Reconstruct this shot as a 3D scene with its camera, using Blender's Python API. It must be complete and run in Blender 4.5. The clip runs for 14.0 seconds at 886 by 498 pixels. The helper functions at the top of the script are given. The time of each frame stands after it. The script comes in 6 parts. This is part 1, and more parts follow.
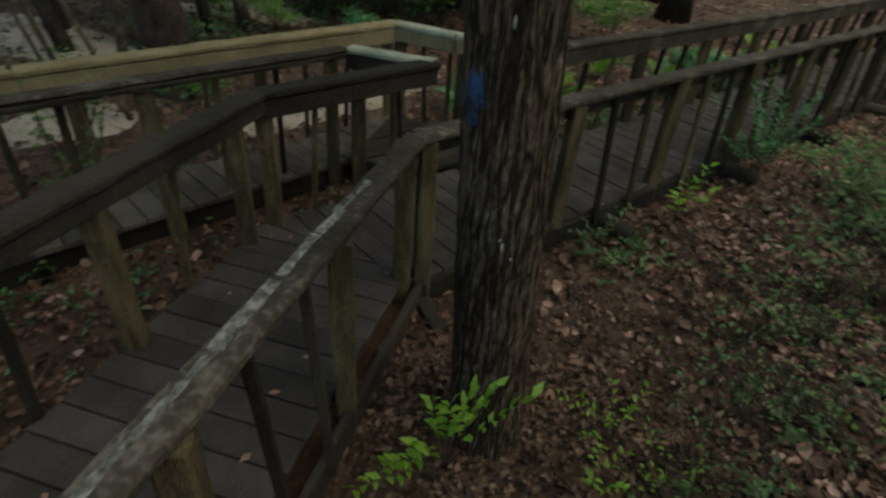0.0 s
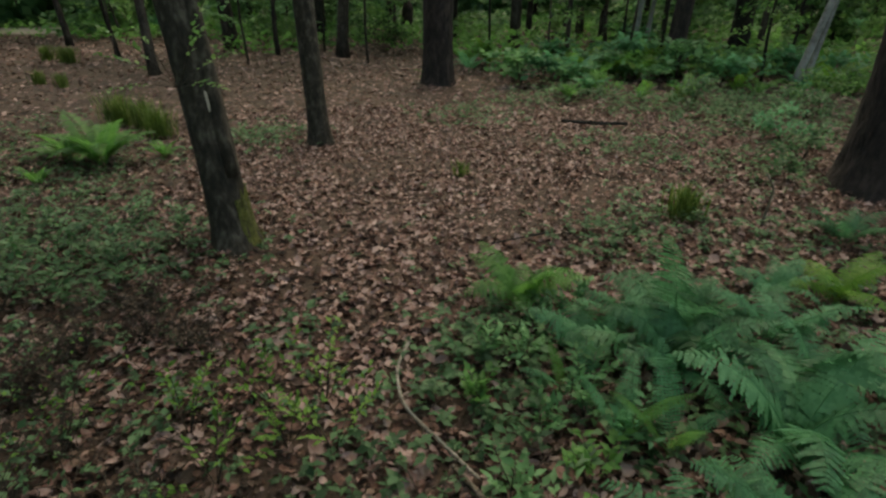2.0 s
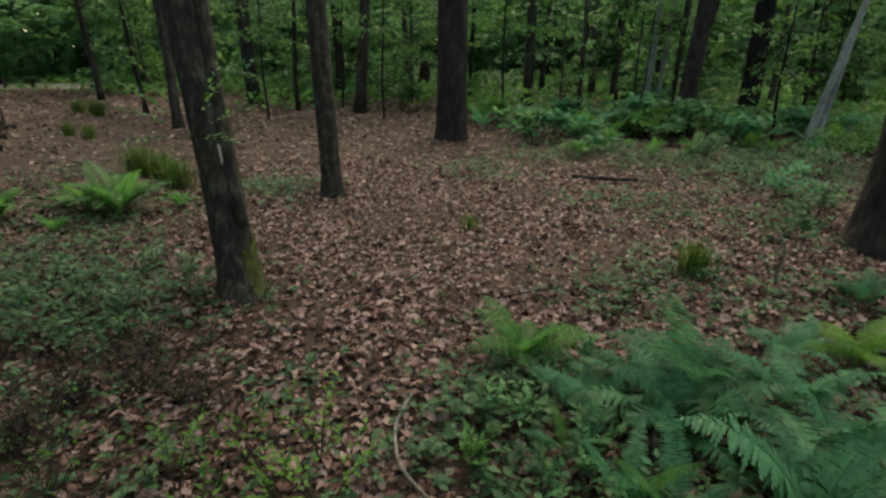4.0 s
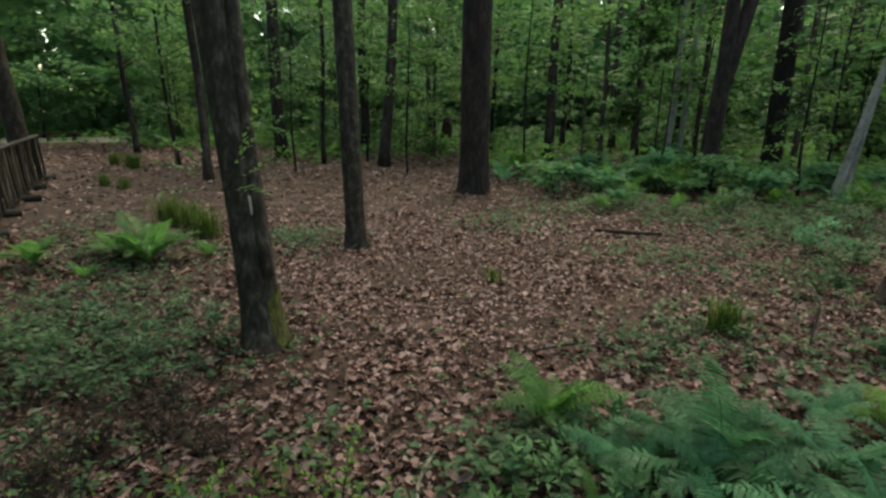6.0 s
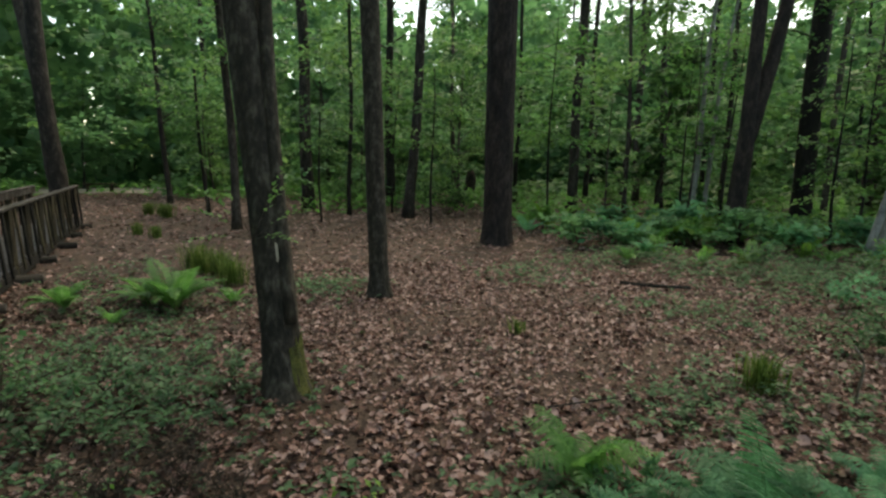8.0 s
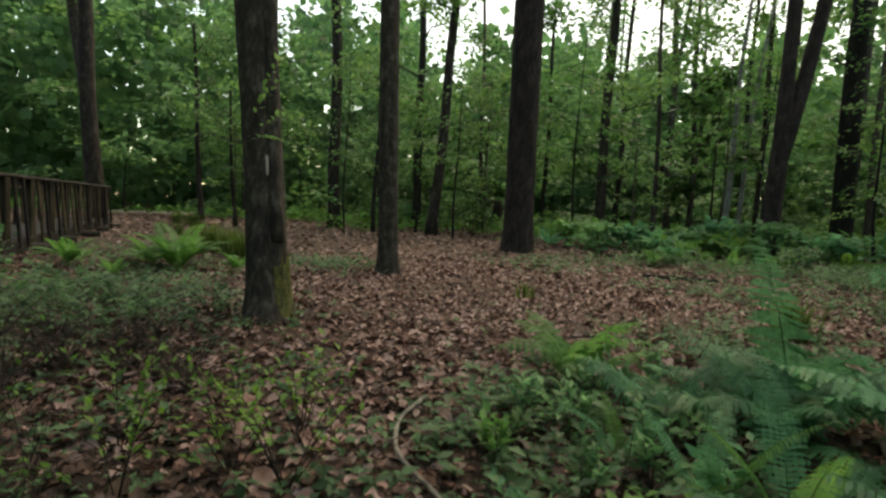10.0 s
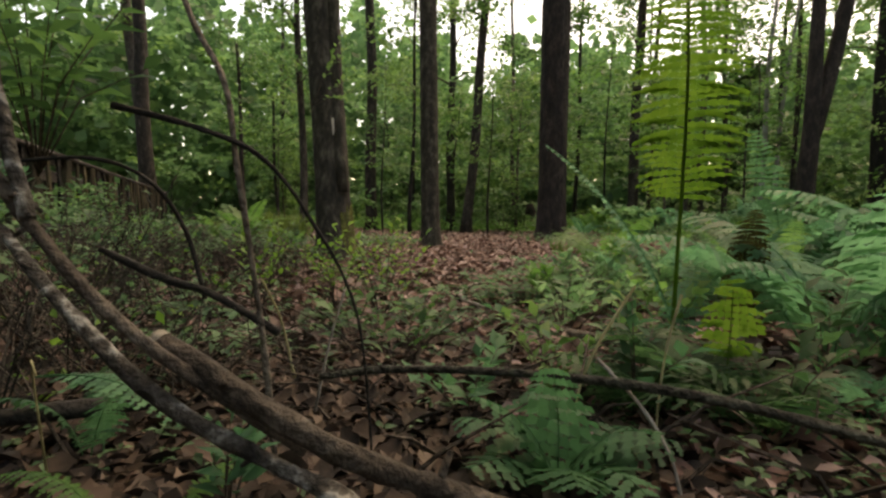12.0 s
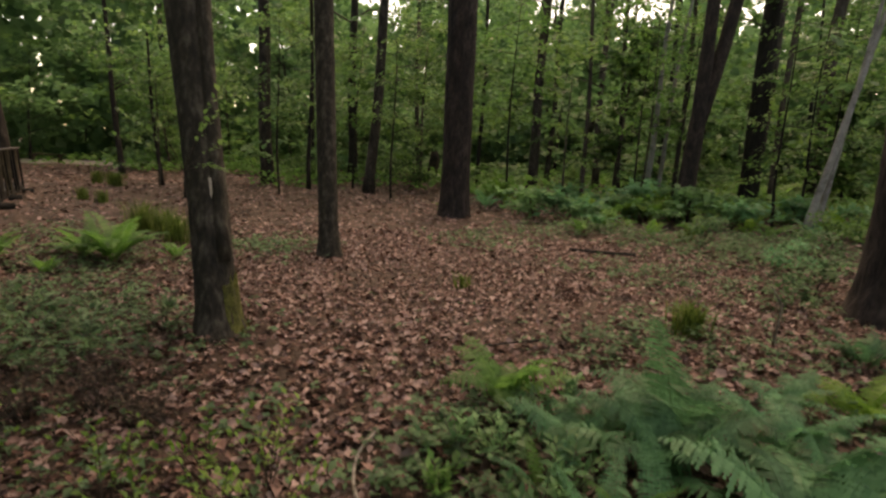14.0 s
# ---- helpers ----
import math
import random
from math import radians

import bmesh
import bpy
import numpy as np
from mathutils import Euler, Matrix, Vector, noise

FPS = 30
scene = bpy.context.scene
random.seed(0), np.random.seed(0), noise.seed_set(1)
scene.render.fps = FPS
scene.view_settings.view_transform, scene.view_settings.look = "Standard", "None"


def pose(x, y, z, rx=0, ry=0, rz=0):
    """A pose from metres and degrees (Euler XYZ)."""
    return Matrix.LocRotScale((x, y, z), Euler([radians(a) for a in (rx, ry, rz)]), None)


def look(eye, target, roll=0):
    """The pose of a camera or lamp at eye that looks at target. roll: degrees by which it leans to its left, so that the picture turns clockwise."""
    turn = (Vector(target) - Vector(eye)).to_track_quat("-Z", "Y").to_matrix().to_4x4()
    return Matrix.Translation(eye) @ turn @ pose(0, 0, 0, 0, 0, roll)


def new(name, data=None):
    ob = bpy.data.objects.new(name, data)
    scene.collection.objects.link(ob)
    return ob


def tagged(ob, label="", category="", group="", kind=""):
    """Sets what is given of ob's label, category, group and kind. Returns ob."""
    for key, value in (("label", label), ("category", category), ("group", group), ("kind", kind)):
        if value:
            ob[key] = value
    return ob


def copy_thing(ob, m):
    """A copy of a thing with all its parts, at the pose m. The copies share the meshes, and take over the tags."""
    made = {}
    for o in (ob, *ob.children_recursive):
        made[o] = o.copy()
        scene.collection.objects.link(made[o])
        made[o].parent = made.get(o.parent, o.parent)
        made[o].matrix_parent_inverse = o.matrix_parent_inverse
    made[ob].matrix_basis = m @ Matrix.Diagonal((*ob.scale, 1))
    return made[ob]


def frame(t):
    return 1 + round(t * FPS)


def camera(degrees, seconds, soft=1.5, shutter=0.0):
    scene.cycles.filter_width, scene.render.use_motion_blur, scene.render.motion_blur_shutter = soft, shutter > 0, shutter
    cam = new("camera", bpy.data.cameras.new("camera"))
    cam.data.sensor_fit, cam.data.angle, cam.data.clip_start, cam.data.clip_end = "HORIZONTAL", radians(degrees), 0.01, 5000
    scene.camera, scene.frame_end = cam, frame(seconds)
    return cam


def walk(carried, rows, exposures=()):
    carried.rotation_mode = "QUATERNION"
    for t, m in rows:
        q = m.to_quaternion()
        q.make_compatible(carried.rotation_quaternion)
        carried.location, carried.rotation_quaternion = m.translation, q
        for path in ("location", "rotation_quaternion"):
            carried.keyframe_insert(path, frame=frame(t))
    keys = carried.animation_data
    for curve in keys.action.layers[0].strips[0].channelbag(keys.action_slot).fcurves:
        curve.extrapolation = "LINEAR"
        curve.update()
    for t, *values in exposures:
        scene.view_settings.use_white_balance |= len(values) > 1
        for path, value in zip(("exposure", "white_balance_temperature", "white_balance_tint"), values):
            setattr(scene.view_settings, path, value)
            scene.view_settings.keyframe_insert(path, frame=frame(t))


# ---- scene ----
cam = camera(78.2, 14.0, soft=2.5, shutter=0.2)
PATH = [
    (0, look((0.410, -0.802, 1.997), (-1.208, -0.427, 0.882), 4.93)),
    (0.5, look((0.290, -0.857, 2.003), (-1.140, 0.062, 0.954), 3.40)),
    (1, look((0.190, -0.735, 1.912), (-0.897, 0.647, 0.962), 0.70)),
    (1.5, look((-0.031, -0.399, 1.782), (-0.513, 1.320, 0.882), 0.32)),
    (2, look((0.001, -0.056, 1.726), (0.177, 1.746, 0.876), -0.03)),
    (2.5, look((0.036, -0.009, 1.679), (0.220, 1.813, 0.876), 0.08)),
    (3, look((0.062, -0.035, 1.705), (0.232, 1.807, 0.946), 0.18)),
    (5.5, look((0.050, -0.034, 1.734), (0.130, 1.890, 1.194), 0.39)),
    (6, look((0.029, -0.023, 1.726), (0.090, 1.914, 1.233), 0.44)),
    (6.5, look((0.003, -0.012, 1.722), (0.042, 1.936, 1.274), 0.41)),
    (7, look((0.003, -0.006, 1.715), (0.023, 1.953, 1.313), 0.49)),
    (7.5, look((0.000, 0.000, 1.712), (0.000, 1.968, 1.356), 0.56)),
    (8, look((0.016, -0.003, 1.703), (-0.006, 1.973, 1.395), 0.61)),
    (8.2, look((0.020, 0.009, 1.695), (-0.009, 1.988, 1.405), 0.64)),
    (10.3, look((0.282, 0.147, 0.568), (0.130, 2.137, 0.432), 2.12)),
    (10.5, look((0.215, -0.052, 0.411), (0.053, 1.936, 0.266), 1.34)),
    (10.7, look((0.160, -0.110, 0.341), (-0.009, 1.876, 0.178), 1.25)),
    (11, look((0.144, -0.258, 0.361), (-0.032, 1.726, 0.177), 1.16)),
    (11.5, look((0.272, -0.323, 0.357), (0.058, 1.661, 0.227), 0.99)),
    (12, look((0.227, -0.410, 0.311), (-0.027, 1.572, 0.219), 0.84)),
    (12.5, look((0.244, -0.406, 0.315), (0.016, 1.578, 0.194), 1.14)),
    (13, look((0.420, -0.165, 0.397), (0.296, 1.821, 0.196), 2.03)),
    (13.3, look((0.491, -0.032, 0.515), (0.436, 1.952, 0.269), 2.26)),
    (13.5, look((0.477, 0.088, 0.640), (0.467, 2.069, 0.366), 1.77)),
    (14, look((0.224, -0.069, 1.375), (0.327, 1.897, 1.025), 2.34)),
]
EXPOSURES = [(0, 1.15, 9800, -2), (1, 1.45, 9800, 0), (1.5, 1.42, 9800, -3), (2.5, 1.6, 9100, -2), (8.2, 1.64, 9050, -2), (10.5, 1.5, 10600, 4), (11.5, 1.7, 11700, 11), (12.5, 1.82, 12700, 17), (13.1, 1.9, 12500, 25), (13.5, 1.77, 12500, 27), (14, 1.6, 12800, 20)]
walk(cam, PATH, EXPOSURES)

# ---- light: an overcast evening under the trees ----
world = bpy.data.worlds.new("evening_sky")
scene.world = world
world.use_nodes = True
wn = world.node_tree.nodes
sky = wn.new("ShaderNodeTexSky")
sky.sky_type = "NISHITA"
sky.sun_disc = False
sky.sun_elevation = radians(58)
sky.sun_rotation = radians(25)
sky.air_density, sky.dust_density, sky.ozone_density = 1.0, 2.0, 1.0
wn["Background"].inputs["Strength"].default_value = 0.15
world.node_tree.links.new(sky.outputs["Color"], wn["Background"].inputs["Color"])
sun_data = bpy.data.lights.new("sun", "SUN")
sun_data.energy, sun_data.angle, sun_data.color = 0.7, radians(50), (1.0, 0.93, 0.84)
sun_ob = new("sun", sun_data)
sun_ob.matrix_world = look((3.4, 7.3, 20), (0, 0, 0))


# ---- materials ----
def mat(name, colors, scale=6.0, rough=0.85, bump=0.3, bump_scale=40.0, stretch=(1, 1, 1), spread=0.0, island=0.0,
        fine=0.0, spec=0.3, trans=0.0, musgrave=0.0):
    """A mottled surface: colours by coarse noise, a finer grain on top, relief, and variation from piece to piece."""
    m = bpy.data.materials.new(name)
    m.use_nodes = True
    nt = m.node_tree
    n, l = nt.nodes, nt.links
    b = n["Principled BSDF"]
    b.inputs["Roughness"].default_value = rough
    b.inputs["Specular IOR Level"].default_value = spec
    tc = n.new("ShaderNodeTexCoord")
    mp = n.new("ShaderNodeMapping")
    mp.inputs["Scale"].default_value = stretch
    l.new(tc.outputs["Object"], mp.inputs["Vector"])
    nz = n.new("ShaderNodeTexNoise")
    nz.inputs["Scale"].default_value, nz.inputs["Detail"].default_value = scale, 6
    nz.inputs["Roughness"].default_value = 0.62
    l.new(mp.outputs["Vector"], nz.inputs["Vector"])
    fac = nz.outputs["Fac"]

    def addmath(op, a, bb):
        q = n.new("ShaderNodeMath")
        q.operation = op
        for k, s in enumerate((a, bb)):
            if isinstance(s, (int, float)):
                q.inputs[k].default_value = s
            else:
                l.new(s, q.inputs[k])
        return q.outputs[0]

    if spread:
        oi = n.new("ShaderNodeObjectInfo")
        fac = addmath("ADD", fac, addmath("MULTIPLY", addmath("SUBTRACT", oi.outputs["Random"], 0.5), spread))
    if island:
        ge = n.new("ShaderNodeNewGeometry")
        fac = addmath("ADD", fac, addmath("MULTIPLY", addmath("SUBTRACT", ge.outputs["Random Per Island"], 0.5), island))
    nf = n.new("ShaderNodeTexNoise")
    nf.inputs["Scale"].default_value, nf.inputs["Detail"].default_value = bump_scale, 5
    l.new(mp.outputs["Vector"], nf.inputs["Vector"])
    if fine:
        fac = addmath("ADD", fac, addmath("MULTIPLY", addmath("SUBTRACT", nf.outputs["Fac"], 0.5), fine))
    cr = n.new("ShaderNodeValToRGB")
    e = cr.color_ramp.elements
    span = [0.3 + 0.4 * i / (len(colors) - 1) for i in range(len(colors))]
    e[0].position, e[1].position = span[0], span[-1]
    e[0].color, e[1].color = (*colors[0], 1), (*colors[-1], 1)
    for p, c in zip(span[1:-1], colors[1:-1]):
        e.new(p).color = (*c, 1)
    l.new(fac, cr.inputs["Fac"])
    l.new(cr.outputs["Color"], b.inputs["Base Color"])
    if bump:
        bp = n.new("ShaderNodeBump")
        bp.inputs["Strength"].default_value, bp.inputs["Distance"].default_value = bump, 0.02
        l.new(nf.outputs["Fac"], bp.inputs["Height"])
        l.new(bp.outputs["Normal"], b.inputs["Normal"])
    if trans:
        tr = n.new("ShaderNodeBsdfTranslucent")
        mx = n.new("ShaderNodeMixShader")
        mx.inputs["Fac"].default_value = trans
        l.new(cr.outputs["Color"], tr.inputs["Color"])
        l.new(b.outputs["BSDF"], mx.inputs[1])
        l.new(tr.outputs["BSDF"], mx.inputs[2])
        l.new(mx.outputs["Shader"], n["Material Output"].inputs["Surface"])
    return m


M_soil = mat("forest_soil", [(0.016, 0.009, 0.007), (0.044, 0.026, 0.019), (0.085, 0.053, 0.041)], scale=2.2, bump=0.9, bump_scale=30, fine=0.5)
M_litter = mat("dead_leaves", [(0.038, 0.018, 0.014), (0.098, 0.046, 0.036), (0.168, 0.091, 0.078), (0.225, 0.138, 0.127), (0.30, 0.206, 0.194)], scale=9, rough=0.65,
               island=0.55, bump=0.15, bump_scale=60, trans=0.1)
# Dark copy of the dead leaves, with shade put into the colour.
M_shadelitter = mat("shaded_dead_leaves", [(0.016, 0.009, 0.007), (0.044, 0.024, 0.018), (0.085, 0.050, 0.040), (0.14, 0.092, 0.076)], scale=9, rough=0.7, island=0.55, bump=0.15, bump_scale=60, trans=0.1)
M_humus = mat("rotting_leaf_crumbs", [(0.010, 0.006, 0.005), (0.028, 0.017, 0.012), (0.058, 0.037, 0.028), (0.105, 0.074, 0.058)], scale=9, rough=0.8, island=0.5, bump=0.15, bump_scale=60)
M_deck = mat("old_deck_board", [(0.012, 0.011, 0.012), (0.024, 0.022, 0.024), (0.048, 0.043, 0.047)], scale=3, stretch=(1, 1, 1), spread=0.2, fine=0.35,
             bump=0.5, bump_scale=70, rough=0.75)
M_decknew = mat("pale_deck_board", [(0.022, 0.020, 0.019), (0.045, 0.042, 0.040), (0.085, 0.08, 0.075)], scale=3, spread=0.25, fine=0.3, bump=0.4, bump_scale=70)
M_post = mat("weathered_post_wood", [(0.012, 0.010, 0.006), (0.042, 0.034, 0.020), (0.115, 0.094, 0.058)], scale=2.6, stretch=(4, 4, 0.9), spread=0.25, fine=0.4,
             bump=0.6, bump_scale=45)
M_dark = mat("blackened_wood", [(0.005, 0.004, 0.004), (0.010, 0.009, 0.008), (0.026, 0.022, 0.020)], scale=2.5, spread=0.3, fine=0.4, bump=0.7, bump_scale=50)
M_cap = mat("lichened_rail_wood", [(0.009, 0.008, 0.007), (0.018, 0.015, 0.013), (0.034, 0.030, 0.028), (0.10, 0.094, 0.088)], scale=3.2, fine=0.45, bump=0.8, bump_scale=38)
M_newcap = mat("pale_new_rail_wood", [(0.10, 0.085, 0.052), (0.15, 0.13, 0.08), (0.21, 0.19, 0.13)], scale=2.5, fine=0.3, bump=0.3, bump_scale=60)
M_greencap = mat("grey_green_rail_wood", [(0.10, 0.12, 0.105), (0.19, 0.22, 0.19), (0.28, 0.31, 0.28)], scale=3, fine=0.3, bump=0.3, bump_scale=60)
def bark_mat(name, colors, scale=28.0, flow=0.16, depth=0.012):
    """Furrowed bark: pale weathered ridges that run up the trunk and join, with dark clefts between them."""
    m = mat(name, colors, scale=scale * 2.2, stretch=(1, 1, 0.4), fine=0.5, bump=0.0, rough=0.9, spec=0.2)
    n, l = m.node_tree.nodes, m.node_tree.links
    b, ramp = n["Principled BSDF"], n["Color Ramp"]
    tc, mp = n["Texture Coordinate"], n.new("ShaderNodeMapping")
    mp.inputs["Scale"].default_value = (1, 1, flow)
    l.new(tc.outputs["Object"], mp.inputs["Vector"])
    rid = n.new("ShaderNodeTexNoise")
    rid.inputs["Scale"].default_value, rid.inputs["Detail"].default_value, rid.inputs["Distortion"].default_value = scale, 1.5, 0.35
    l.new(mp.outputs["Vector"], rid.inputs["Vector"])

    def calc(op, a, c, clamp=False):
        q = n.new("ShaderNodeMath")
        q.operation, q.use_clamp = op, clamp
        for k, v in enumerate((a, c)):
            if isinstance(v, (int, float)):
                q.inputs[k].default_value = v
            else:
                l.new(v, q.inputs[k])
        return q.outputs[0]

    cleft = calc("MULTIPLY", calc("ABSOLUTE", calc("SUBTRACT", rid.outputs["Fac"], 0.5), 0), 9.0, True)
    old = ramp.inputs["Fac"].links[0].from_socket
    l.new(calc("ADD", calc("MULTIPLY", old, 0.6), calc("MULTIPLY", cleft, 0.24)), ramp.inputs["Fac"])
    bp = n.new("ShaderNodeBump")
    bp.inputs["Strength"].default_value, bp.inputs["Distance"].default_value = 1.0, depth
    l.new(calc("ADD", cleft, calc("MULTIPLY", old, 0.5)), bp.inputs["Height"])
    l.new(bp.outputs["Normal"], b.inputs["Normal"])
    return m


M_bark = bark_mat("ridged_grey_bark", [(0.007, 0.005, 0.004), (0.024, 0.018, 0.014), (0.070, 0.056, 0.045), (0.15, 0.130, 0.110)], scale=38.0, flow=0.11, depth=0.010)
M_bark2 = mat("smooth_mottled_bark", [(0.010, 0.009, 0.007), (0.028, 0.023, 0.018), (0.085, 0.075, 0.060)], scale=13, stretch=(1, 1, 0.5), fine=0.45, bump=0.6, bump_scale=35)
M_pine = mat("dark_pine_bark", [(0.008, 0.006, 0.006), (0.022, 0.016, 0.015), (0.050, 0.036, 0.032)], scale=6, stretch=(1, 1, 0.45), fine=0.5, bump=1.0, bump_scale=22)
M_pale = mat("pale_grey_bark", [(0.10, 0.10, 0.095), (0.19, 0.19, 0.18), (0.27, 0.27, 0.26)], scale=5, fine=0.3, bump=0.4)
M_far = mat("distant_bark", [(0.009, 0.007, 0.006), (0.024, 0.019, 0.016), (0.072, 0.061, 0.053)], scale=7, stretch=(1, 1, 0.4), spread=0.35, fine=0.5, bump=0.7, bump_scale=22)
M_blue = mat("flaked_blue_paint", [(0.006, 0.012, 0.026), (0.008, 0.032, 0.085), (0.014, 0.058, 0.15)], scale=14, fine=0.8, bump=0.6, bump_scale=60)
M_moss = mat("moss", [(0.028, 0.031, 0.009), (0.068, 0.076, 0.018), (0.12, 0.13, 0.033)], scale=14, fine=0.6, bump=1.0, bump_scale=90)
M_lichen = mat("pale_lichen", [(0.12, 0.13, 0.12), (0.30, 0.32, 0.30)], scale=30, bump=0.5)
M_lichengrey = mat("grey_lichen", [(0.022, 0.022, 0.022), (0.09, 0.098, 0.10), (0.19, 0.20, 0.205)], scale=25, fine=0.7, bump=0.6)
M_scar = mat("bare_wood_scar", [(0.30, 0.25, 0.20), (0.45, 0.39, 0.33)], scale=20, bump=0.3)
LEAF = dict(rough=0.5, bump=0.0, spec=0.4, trans=0.6)
M_leaf = mat("forest_leaf", [(0.027, 0.077, 0.027), (0.063, 0.160, 0.048), (0.113, 0.242, 0.071), (0.176, 0.32, 0.104)], scale=0.7, island=0.32, spread=0.3, **LEAF)
# Cool leaf green; in the thicket and far woods its tint also paints haze.
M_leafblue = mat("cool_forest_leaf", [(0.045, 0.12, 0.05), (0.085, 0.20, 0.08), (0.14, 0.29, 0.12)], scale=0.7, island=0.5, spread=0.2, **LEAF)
M_fern = mat("fern_green", [(0.046, 0.155, 0.076), (0.087, 0.268, 0.132), (0.140, 0.362, 0.186)], scale=4, island=0.25, spread=0.35, **LEAF)
M_fernblue = mat("blue_fern_green", [(0.030, 0.105, 0.048), (0.058, 0.18, 0.082), (0.095, 0.25, 0.12)], scale=4, island=0.25, spread=0.35, **LEAF)
# Darker copy of the fern green: shade beneath taller plants is in the colour.
M_fernshade = mat("shaded_fern_green", [(0.018, 0.060, 0.024), (0.036, 0.105, 0.040), (0.062, 0.155, 0.060)], scale=4, island=0.25, spread=0.35, **LEAF)
M_fernlime = mat("lime_fern_green", [(0.07, 0.18, 0.03), (0.12, 0.27, 0.045), (0.18, 0.34, 0.07)], scale=4, island=0.25, spread=0.3, **LEAF)
M_fernolive = mat("olive_fern_green", [(0.042, 0.115, 0.016), (0.076, 0.178, 0.023), (0.115, 0.23, 0.036)], scale=4, island=0.25, spread=0.3, **LEAF)
M_fernmid = mat("light_fern_green", [(0.06, 0.17, 0.045), (0.10, 0.26, 0.065), (0.15, 0.33, 0.09)], scale=4, island=0.25, spread=0.3, **LEAF)
M_bright = mat("fresh_leaf_green", [(0.07, 0.20, 0.02), (0.14, 0.34, 0.04), (0.21, 0.43, 0.08)], scale=8, island=0.3, spread=0.4, **LEAF)
M_herb = mat("seedling_green", [(0.036, 0.090, 0.042), (0.074, 0.168, 0.078), (0.128, 0.250, 0.120)], scale=3, island=0.6, **LEAF)
M_fresh = mat("fresh_edge_green", [(0.065, 0.175, 0.075), (0.12, 0.285, 0.120), (0.19, 0.38, 0.175)], scale=3, island=0.4, spread=0.3, **LEAF)
M_grass = mat("grass_green", [(0.045, 0.09, 0.018), (0.08, 0.14, 0.03), (0.125, 0.19, 0.05)], scale=3, island=0.5, **LEAF)
M_stick = mat("fallen_stick_bark", [(0.018, 0.013, 0.010), (0.054, 0.041, 0.032), (0.135, 0.11, 0.09)], scale=8, stretch=(1, 1, 1), fine=0.6, bump=0.9, bump_scale=60, spread=0.2)
M_greystick = mat("lichened_stick", [(0.010, 0.008, 0.007), (0.030, 0.025, 0.021), (0.060, 0.053, 0.047), (0.24, 0.235, 0.22)], scale=34, fine=0.9, bump=0.9, bump_scale=60)
M_whitestick = mat("bleached_stick", [(0.10, 0.085, 0.07), (0.20, 0.175, 0.15), (0.30, 0.27, 0.24)], scale=10, fine=0.4, bump=0.6)
M_mossy = mat("mossy_dead_bark", [(0.010, 0.009, 0.007), (0.026, 0.024, 0.018), (0.07, 0.072, 0.055)], scale=26, fine=0.8, bump=1.0, bump_scale=80)
M_straw = mat("straw_stalk", [(0.16, 0.14, 0.07), (0.26, 0.23, 0.12), (0.34, 0.31, 0.18)], scale=20, bump=0.2)
M_deadfern = mat("withered_fern", [(0.018, 0.020, 0.007), (0.040, 0.044, 0.014), (0.075, 0.066, 0.024)], scale=8, island=0.3, rough=0.8, trans=0.2)
M_sand = mat("pale_path_sand", [(0.16, 0.14, 0.125), (0.22, 0.20, 0.18), (0.28, 0.255, 0.235)], scale=1.2, bump=0.5, bump_scale=25, fine=0.3)


# ---- mesh tools ----
def ground_z(x, y):
    x, y = np.asarray(x, float), np.asarray(y, float)
    near = 0.022 * np.sin(1.3 * x + 0.5) * np.sin(1.1 * y) + 0.012 * np.sin(3.1 * x - 1.7 * y)
    dip = -0.09 * np.exp(-((x + 0.3) ** 2 + (y - 1.7) ** 2) / 1.6)
    return near + dip


def gz(x, y):
    return float(ground_z(x, y))


def mesh_of(name, verts, faces, material, smooth=False):
    me = bpy.data.meshes.new(name)
    me.from_pydata([tuple(v) for v in verts], [], [tuple(f) for f in faces])
    me.materials.append(material)
    if smooth:
        me.polygons.foreach_set("use_smooth", [True] * len(me.polygons))
    me.update()
    return me


def mesh_np(name, verts, quads, material, smooth=False):
    """A mesh from arrays: verts (n, 3) and quads (m, 4)."""
    me = bpy.data.meshes.new(name)
    me.vertices.add(len(verts))
    me.vertices.foreach_set("co", np.asarray(verts, np.float32).ravel())
    k = quads.shape[1]
    me.loops.add(quads.size)
    me.polygons.add(len(quads))
    me.loops.foreach_set("vertex_index", quads.astype(np.int32).ravel())
    me.polygons.foreach_set("loop_start", np.arange(0, quads.size, k, dtype=np.int32))
    me.polygons.foreach_set("loop_total", np.full(len(quads), k, np.int32))
    me.materials.append(material)
    if smooth:
        me.polygons.foreach_set("use_smooth", np.ones(len(quads), bool))
    me.update(calc_edges=True)
    return me


def put(name, me, parent=None, label="", m=None):
    ob = new(name, me)
    if parent is not None:
        ob.parent = parent
        if m is None:
            ob.matrix_parent_inverse = parent.matrix_basis.inverted()
    if m is not None:
        ob.matrix_basis = m
    if label:
        ob["label"] = label
    return ob


def thing(name, x, y, z, label, category, group="", kind=""):
    e = new(name)
    e.matrix_basis = pose(x, y, z)
    e.empty_display_size = 0.1
    return tagged(e, label, category, group, kind)


